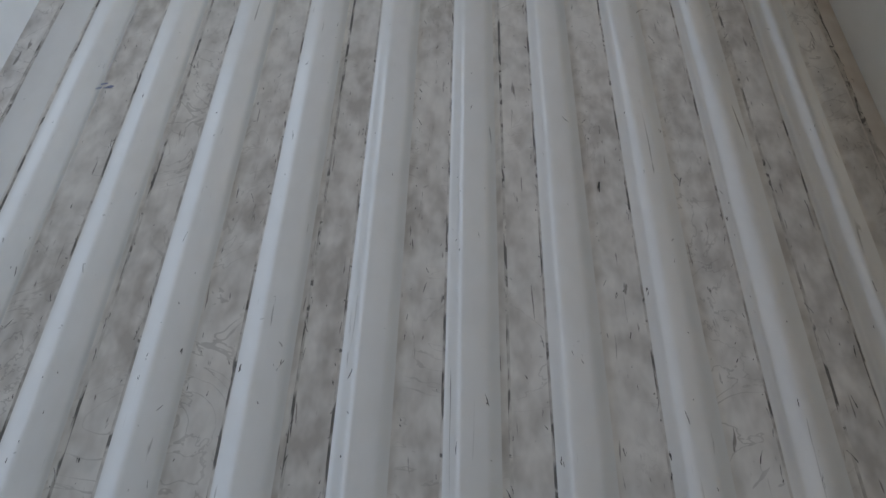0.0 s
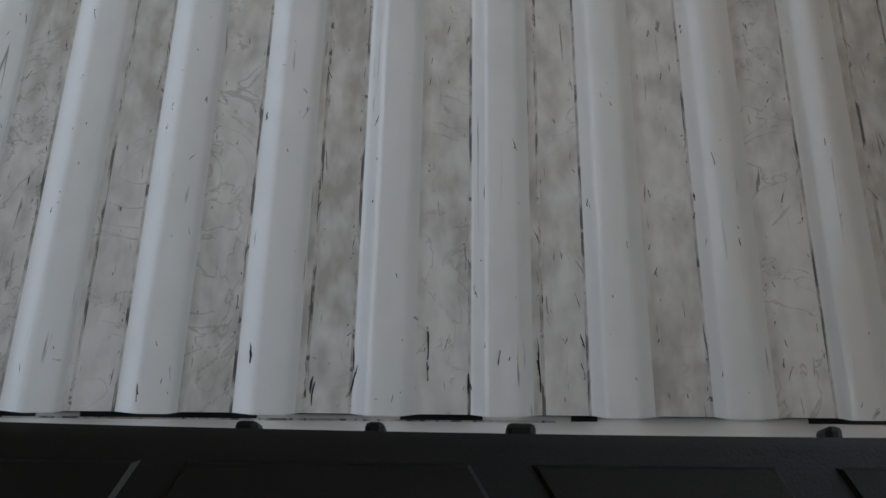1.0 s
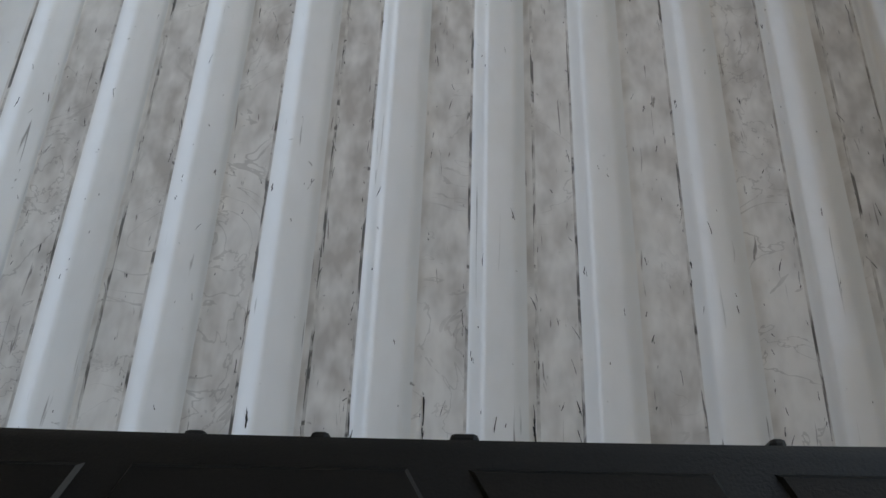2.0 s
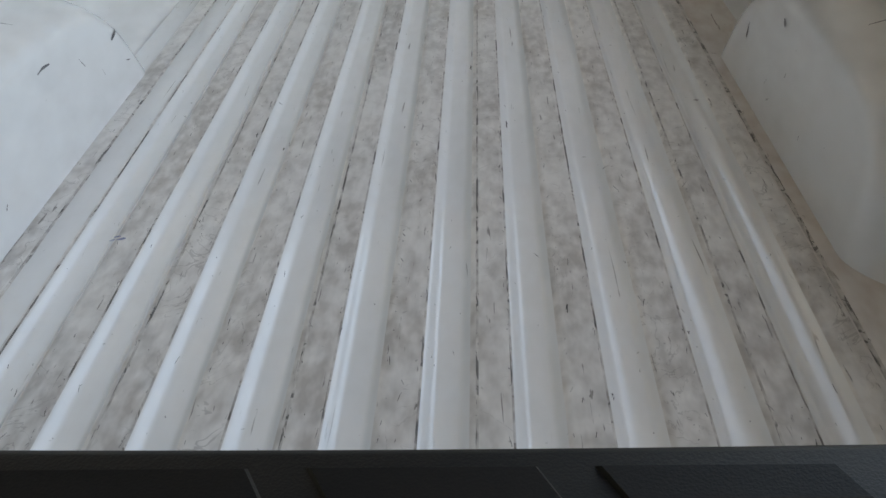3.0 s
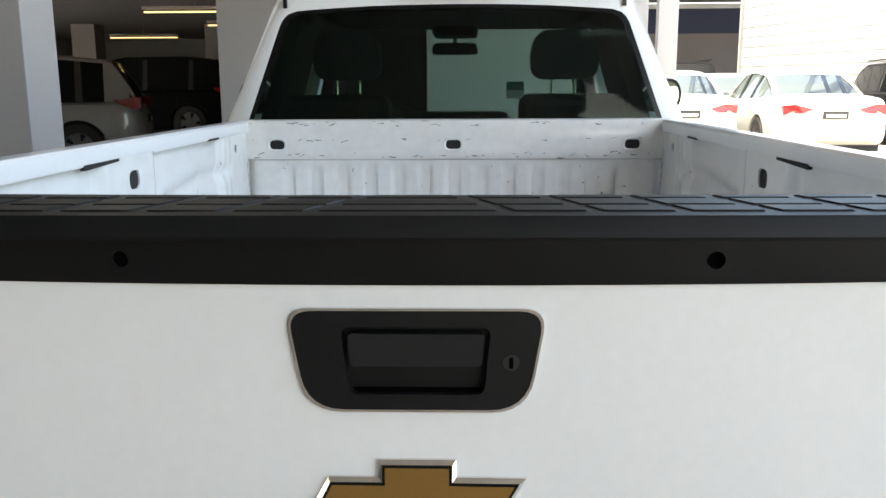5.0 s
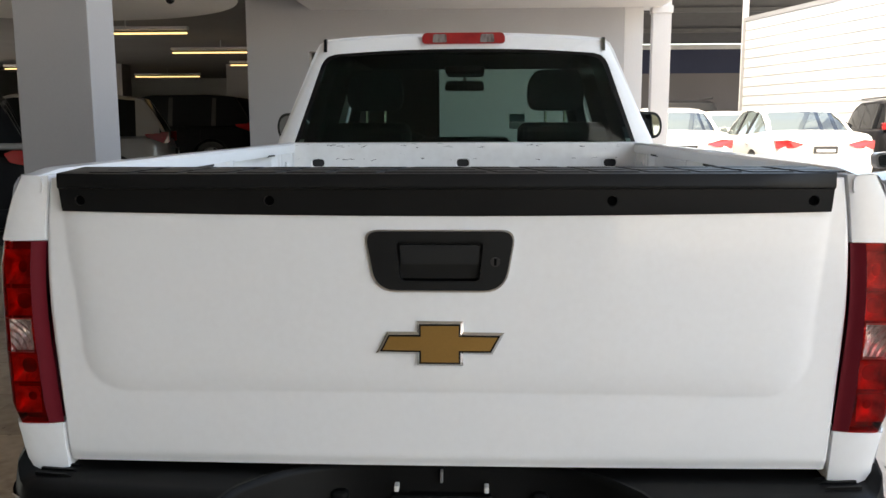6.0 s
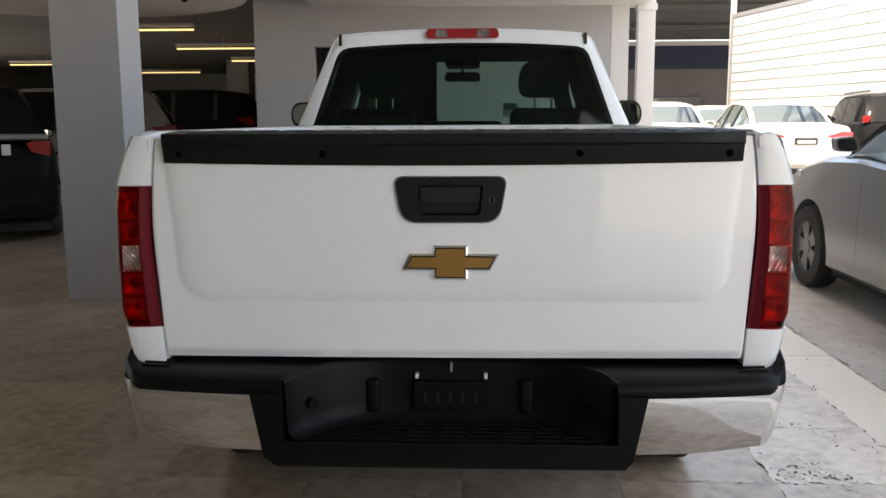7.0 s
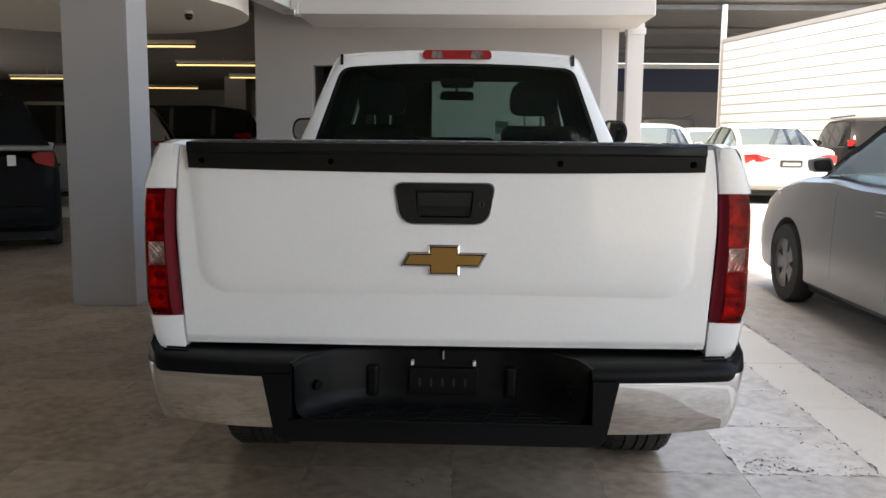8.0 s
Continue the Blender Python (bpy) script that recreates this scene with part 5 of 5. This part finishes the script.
def car(name, shape, paint, label, at, turn, pane=None, rails=False, spokes=5):
    """A parked car; s runs from its tail forwards along its own y."""
    pane = pane or CARGLASS
    length, half, front, rear, radius, low, high = SHAPES[shape]
    body_thing = thing(name, label, "car", at, turn, group="parked cars")
    rows = []
    for i in range(61):
        s = length * i / 60
        top, w = at_station(low, s)
        h = half * w
        under = (0.19 if shape == "van" else 0.24) + 0.10 * (1 - smoothstep(0, 0.3, s)) + 0.06 * smoothstep(length - 0.4, length, s)
        half_ring = [(h * 0.90, under), (h * 0.985, under + 0.06), (h, 0.46), (h * 1.0, 0.62), (h * 0.985, max(0.64, top - 0.16)), (h * 0.955, top - 0.05), (h * 0.88, top - 0.005), (h * 0.6, top + 0.025), (0, top + 0.035)]
        rows.append([(x, s, z) for x, z in half_ring] + [(-x, s, z) for x, z in half_ring[-2::-1]])
    body = part("body", capped(rows), paint, body_thing, smooth=True)
    cuts = []
    for s in (front, rear):
        for side in (-1, 1):
            cuts.append(rod((side * (half - 0.26), s, radius), (side * (half + 0.2), s, radius), radius + 0.055, 32))
    carve(body, cuts)
    for p in body.data.polygons:
        p.use_smooth = True
    body.data.set_sharp_from_angle(angle=radians(35))
    # glasshouse: panes between pillars, and the roof
    n = 28
    s0, s1 = high[0][0], high[-1][0]
    rings = []
    for i in range(n + 1):
        s = s0 + (s1 - s0) * i / n
        z, w = at_station(high, s)
        b, bw = at_station(low, s)
        rings.append((s, z, half * w, b - 0.01, half * bw * 0.90))
    roof_rows = [[(x, s, z + dz) for x, dz in ((w, -0.03), (w * 0.96, -0.008), (w * 0.7, 0.012), (0, 0.02), (-w * 0.7, 0.012), (-w * 0.96, -0.008), (-w, -0.03))] for s, z, w, b, bw in rings]
    peak = max(r[1] for r in rings)
    flat = [i for i, r in enumerate(rings) if r[1] > peak - 0.12]
    part("roof", sheet(roof_rows[flat[0]:flat[-1] + 1]), paint, body_thing, smooth=True)
    for part_name, rr in (("rear_window", roof_rows[:flat[0] + 1]), ("windscreen", roof_rows[flat[-1]:])):
        part(part_name, sheet([[p for p in r] for r in rr]), pane, body_thing, smooth=True).visible_shadow = False
    for side in (-1, 1):
        rows = []
        for s, z, w, b, bw in rings:
            rows.append([(side * (w + (bw - w) * t), s, z - 0.03 + (b - z + 0.03) * t) for t in (0, 0.5, 1.0)])
        part("side_glass", sheet(rows), pane, body_thing, "side window glass", smooth=True).visible_shadow = False
        if "suv" in shape:
            part("quarter_panel", sheet([[(side * (w + (bw - w) * t + 0.005), s, z - 0.03 + (b - z + 0.03) * t) for t in (0, 0.5, 1.0)] for s, z, w, b, bw in rings[1:5]]), paint, body_thing, smooth=True)
        # pillars and the frame over the doors
        marks = [0, n // 3 + 1, int(n * 0.62), n] if shape == "sedan" else [1, int(n * 0.28), int(n * 0.55), n]
        for k, m in enumerate(marks[1:-1]):
            s, z, w, b, bw = rings[m]
            part("door_pillar", capped([[(side * (w + 0.004), s - 0.045, z - 0.03), (side * (w + 0.004), s + 0.045, z - 0.03), (side * (w - 0.02), s + 0.045, z - 0.03), (side * (w - 0.02), s - 0.045, z - 0.03)], [(side * (bw + 0.006), s - 0.055, b), (side * (bw + 0.006), s + 0.055, b), (side * (bw - 0.02), s + 0.055, b), (side * (bw - 0.02), s - 0.055, b)]]), TRIM, body_thing)
        for rr, nm in ((rings[flat[-1] - 1:], "front_pillar"), (rings[:flat[0] + 2], "rear_pillar")):
            part(nm, sheet([[(side * (w + 0.006), s, z - 0.02), (side * (w + 0.014), s, z - 0.075 - 0.02 * (nm == "rear_pillar")), (side * (w - 0.075), s, z + 0.010)] for s, z, w, b, bw in rr], closed=True), FRIT if shape == "van" else paint, body_thing, smooth=True)
        part("roof_frame", sheet([[(side * (w + 0.004), s, z - 0.025), (side * (w + 0.012), s, z - 0.055), (side * (w - 0.02), s, z - 0.01)] for s, z, w, b, bw in rings[flat[0]:flat[-1] + 1]], closed=True), paint, body_thing, smooth=True)
        if rails:
            part("roof_rail", rod((side * rings[flat[0]][2] * 0.92, rings[flat[0]][0] + 0.05, peak + 0.06), (side * rings[flat[0]][2] * 0.92, rings[flat[-1]][0] - 0.2, peak + 0.06), 0.018, 8), TRIM, body_thing)
        # lamps, mirror, handles, door lines
        zt, w = at_station(low, 0.12)
        shape_of = [(0.42, zt - 0.12), (0.60, zt - 0.18), (0.96, zt - 0.20), (0.975, zt - 0.06), (0.74, zt - 0.045)] if shape == "sedan" else [(0.70, 1.165), (0.76, 1.07), (0.97, 1.02), (0.98, 1.19), (0.80, 1.20)] if shape == "large_suv" else [(0.80, 1.165), (0.85, 1.04), (0.97, 1.02), (0.97, 1.165)]
        part("tail_lamp", prism(rounded(shape_of, 0.02), lambda u, v, d: (side * half * w * u, 0.03 + 0.16 * max(0, u - 0.55) ** 1.3 + d - (0.025 if shape == "sedan" else 0.0), v), -0.03, 0.10), LAMPRED, body_thing, "red tail lamp")
        if shape == "suv":
            part("side_lamp", prism(rounded([(0.03, 0.99), (0.12, 0.97), (0.40, 1.07), (0.44, 1.13), (0.06, 1.15)], 0.02), lambda u, v, d: (side * (half * d - 0.10 * max(0.0, 0.3 - u) * 0.6), u, v), 0.90, 0.992), LAMPRED, body_thing, "red wrap-round tail lamp")
        zt, w = at_station(low, length - 0.42)
        part("headlamp", prism(rounded([(0.52, zt - 0.20), (0.97, zt - 0.10), (0.98, zt - 0.01), (0.60, zt - 0.05)], 0.02), lambda u, v, d: (side * half * w * u, length - (0.36 if shape == "van" else 0.10) - 0.55 * max(0, u - 0.5) ** 1.4 + d, v), -0.05, 0.03), LAMPWHITE, body_thing, "clear headlamp")
        ms, reach = rings[-1][0] - 0.24, 0.885 if shape == "van" else 0.82
        zb, bw = at_station(low, ms)
        mirror = part("door_mirror", prism(rounded([(-0.02, 0.0), (0.16, 0.0), (0.175, 0.105), (0.015, 0.12)], 0.035, 5), lambda u, v, d: (side * (half * bw * reach + 0.02 + u), ms + d, zb + 0.03 + v), 0.0, 0.08), paint, body_thing, smooth=True)
        part("mirror_glass", prism(rounded([(0.0, 0.012), (0.145, 0.012), (0.16, 0.092), (0.03, 0.105)], 0.03, 5), lambda u, v, d: (side * (half * bw * reach + 0.02 + u), ms + d, zb + 0.03 + v), -0.004, 0.002), bpy.data.materials["mirror"], mirror)
        for s in (rings[-1][0] - 0.52, rings[-1][0] - 1.42, rings[-1][0] - 2.35):
            zt, w = at_station(low, s)
            part("door_line", sheet([[(side * (half * w * 1.0 + 0.0015), s + a, z) for z in (0.34, 0.46, 0.62)] + [(side * (half * w * 0.985 + 0.0015), s + a, zt - 0.16), (side * (half * w * 0.955 + 0.0015), s + a, zt - 0.06)] for a in (-0.003, 0.003)]), TRIM, body_thing)
        for s in (rings[-1][0] - 1.28, rings[-1][0] - 2.2):
            zt, w = at_station(low, s)
            part("door_handle", boxed((side * half * w * 0.99, s - 0.10, zt - 0.20), (side * (half * w * 0.99 + 0.025), s + 0.07, zt - 0.165), 0.01), paint, body_thing)
        for s in (front, rear):
            prof = [(0.62, 0.0), (0.80, 0.0), (0.94, 0.015), (1.0, 0.05), (1.0, 0.17), (0.94, 0.205), (0.62, 0.21)]
            x0 = half - 0.215
            tyre = part("wheel", sheet([[(side * (x0 + w), s + radius * r * math.sin(a), radius + radius * r * math.cos(a)) for r, w in prof] for a in [2 * math.pi * i / 40 for i in range(41)]]), RUBBER, body_thing, smooth=True)
            part("hub_back", rod((side * x0, s, radius), (side * (x0 + 0.15), s, radius), radius * 0.64, 28), DARK, tyre)
            part("rim", sheet([[(side * (x0 + w), s + radius * r * math.sin(a), radius + radius * r * math.cos(a)) for r, w in ((0.66, 0.205), (0.62, 0.20), (0.58, 0.17))] for a in [2 * math.pi * i / 40 for i in range(41)]]), ALLOY, tyre, smooth=True)
            part("hub", rod((side * (x0 + 0.15), s, radius), (side * (x0 + 0.192), s, radius), radius * 0.17, 16), ALLOY, tyre)
            for k in range(spokes):
                a = 2 * math.pi * (k + 0.25) / spokes
                put = lambda r, w: (s + radius * (r * math.sin(a) + w * math.cos(a)), radius + radius * (r * math.cos(a) - w * math.sin(a)))
                pts = [put(0.10, -0.14), put(0.30, -0.15), put(0.62, -0.27), put(0.62, 0.27), put(0.30, 0.15), put(0.10, 0.14)]
                part("spoke", capped([[(side * (x0 + 0.15), *p) for p in pts], [(side * (x0 + 0.188), *p) for p in pts]]), ALLOY, tyre)
    part("underside", boxed((-half * 0.88, 0.25, 0.15), (half * 0.88, length - 0.3, 0.40)), DARK, body_thing)
    part("interior", boxed((-half * 0.85, s0 + 0.3, 0.55), (half * 0.85, s1 - 0.3, rings[n // 2][3] - 0.06), 0.05), INSIDE, body_thing)
    for x in (-0.38, 0.38) if pane is not SKYGLASS else ():
        for s in (s0 + (s1 - s0) * 0.28, s0 + (s1 - s0) * 0.56):
            part("seat_back", boxed((x - 0.24, s, 0.55), (x + 0.24, s + 0.16, peak - 0.42), 0.06), INSIDE, body_thing)
            part("headrest", boxed((x - 0.13, s + 0.02, peak - 0.40), (x + 0.13, s + 0.12, peak - 0.22), 0.05), INSIDE, body_thing)
    zt, w = at_station(low, 0.1)
    part("bumper", boxed((-half * 0.80, -0.03, 0.36), (half * 0.80, 0.20, 0.58), 0.05), paint if shape in ("sedan", "large_suv") else TRIM, body_thing, smooth=True)
    plate = part("number_plate", boxed((-0.19, -0.045, zt - 0.26), (0.19, 0.0, zt - 0.14), 0.004), TRIM, body_thing, "dark plate with pale bars")
    part("plate_bar", boxed((-0.15, -0.048, zt - 0.235), (0.15, -0.044, zt - 0.19)), BEAMW, plate)
    return body_thing


car("silver_minivan", "van", SILVER, "silver minivan parked beside the garage drive", (3.83, 0.75, -0.004), 0, CARGLASS)
car("white_sedan", "sedan", CREAM, "white sedan standing in the sunlit yard", (5.75, 12.6, 0.29), -2, SKYGLASS)
car("white_sedan", "sedan", CREAM, "white sedan parked behind the garage post", (3.66, 13.3, 0.29), -3, SKYGLASS)
car("dark_suv", "suv", BLACKCAR, "dark sport utility car with roof rails", (5.9, 22.3, 0.29), -4, DARKGLASS, rails=True)
car("dark_suv", "low_suv", BLACKCAR, "black sport utility car in the yard", (9.0, 15.75, 0.29), -10, DARKGLASS, rails=True)
car("white_sedan", "sedan", CREAM, "white sedan far across the yard", (6.35, 18.6, 0.29), -2, SKYGLASS)
car("black_suv", "large_suv", BLACKCAR, "black sport utility car with chrome strip in the garage", (-5.56, 6.9, 0.0), 27, DARKGLASS)
part("pale_tag", boxed((0.40, -0.035, 1.04), (0.49, -0.03, 1.16)), BEAMW, bpy.data.objects["black_suv"])
strip = part("tailgate_strip", boxed((-0.88, -0.02, 1.205), (0.88, 0.06, 1.275), 0.02), ALLOY, bpy.data.objects["black_suv"], "chrome tailgate strip")
car("silver_suv", "suv", PALESILVER, "silver sport utility car parked sideways in the garage", (-5.38, 13.52, 0.18), 106, DARKGLASS)
car("black_suv", "suv", BLACKCAR, "black sport utility car deep in the garage", (-5.05, 18.6, 0.34), 91, DARKGLASS)

# ---- stone slabs, last ----
bm = boxed((-0.3043, -0.3043, -0.02), (0.3043, 0.3043, 0.0), 0.0005, 1)
slab = bpy.data.meshes.new("slab")
bmesh.ops.recalc_face_normals(bm, faces=bm.faces)
bm.to_mesh(slab)
bm.free()
slab.materials.append(STONE)
pale_slab = slab.copy()
pale_slab.materials[0] = PALESTONE
for i in range(-11, 3):
    for j in range(-5, 14):
        ob = new("slab", pale_slab if i == 2 else slab)
        ob.parent = floor
        ob.matrix_basis = pose(0.02 + 0.6095 * (i + 0.5), 0.87 + 0.6095 * (j + 0.5), random.uniform(-0.0003, 0.0003), random.gauss(0, 0.03), random.gauss(0, 0.03), random.choice((0, 90, 180, 270)))
bm = boxed((-0.183, -0.448, -0.02), (0.183, 0.448, 0.001), 0.004, 1)
edge = bpy.data.meshes.new("kerb_stone")
bmesh.ops.recalc_face_normals(bm, faces=bm.faces)
bm.to_mesh(edge)
bm.free()
edge.materials.append(KERB)
for j in range(-5, 10):
    ob = new("kerb_stone", edge)
    ob.parent = kerb
    ob.matrix_basis = pose(2.016, 0.9 * (j + 0.5), random.uniform(-0.001, 0.001), random.gauss(0, 0.1), 0, 0)

# chipped and stained places of the floor
random.seed(5)
CHIPS = ((1.32, 0.95, 0.05, 12), (1.45, 1.0, 0.06, 18), (1.50, 0.90, 0.05, 12), (1.68, 1.44, 0.08, 9), (1.76, 1.21, 0.06, 4), (1.82, 2.06, 0.04, 5), (1.25, 1.27, 0.06, 4), (1.72, 0.93, 0.05, 7), (-1.45, 1.44, 0.06, 10), (-0.13, 0.72, 0.02, 2), (2.25, 2.0, 0.12, 10), (2.5, 2.6, 0.2, 14), (-2.3, 2.1, 0.2, 8))
bm = bmesh.new()
for x, y, spread, count in CHIPS:
    for k in range(count * 2):
        scuff(bm, x + random.gauss(0, spread), y + random.gauss(0, spread), 0, random.uniform(0.006, 0.035), random.uniform(0.003, 0.014), random.uniform(0, 3.1), 0.0022)
# broken joints along the edging and between slabs
for x, y0, y1, count, wander in ((2.208, 1.2, 6.5, 150, 0.012), (1.832, 0.6, 4.5, 40, 0.005), (1.24, 0.4, 2.2, 14, 0.004), (0.02, 0.5, 1.6, 8, 0.003), (2.42, 2.0, 6.0, 30, 0.05)):
    for k in range(count):
        scuff(bm, x + random.gauss(0, wander), y0 + (y1 - y0) * random.random(), 0, random.uniform(0.015, 0.07), random.uniform(0.003, 0.014), math.pi / 2 + random.gauss(0, 0.12), 0.0024)
for y, x0, x1, count in ((1.48, 1.0, 1.8, 12), (0.87, 0.8, 1.8, 16), (2.09, 1.3, 1.8, 7), (1.48, -1.9, -1.2, 6)):
    for k in range(count):
        scuff(bm, x0 + (x1 - x0) * random.random(), y + random.gauss(0, 0.006), 0, random.uniform(0.015, 0.06), random.uniform(0.003, 0.010), random.gauss(0, 0.15), 0.0024)
tagged(part("floor_chipping", bm, material("dark_chip", (0.16, 0.135, 0.12), 0.9, other=(0.30, 0.26, 0.22), spec=0.1, spots=8, mix=0.9), floor, "dark chips in the floor"), kind="stuff")
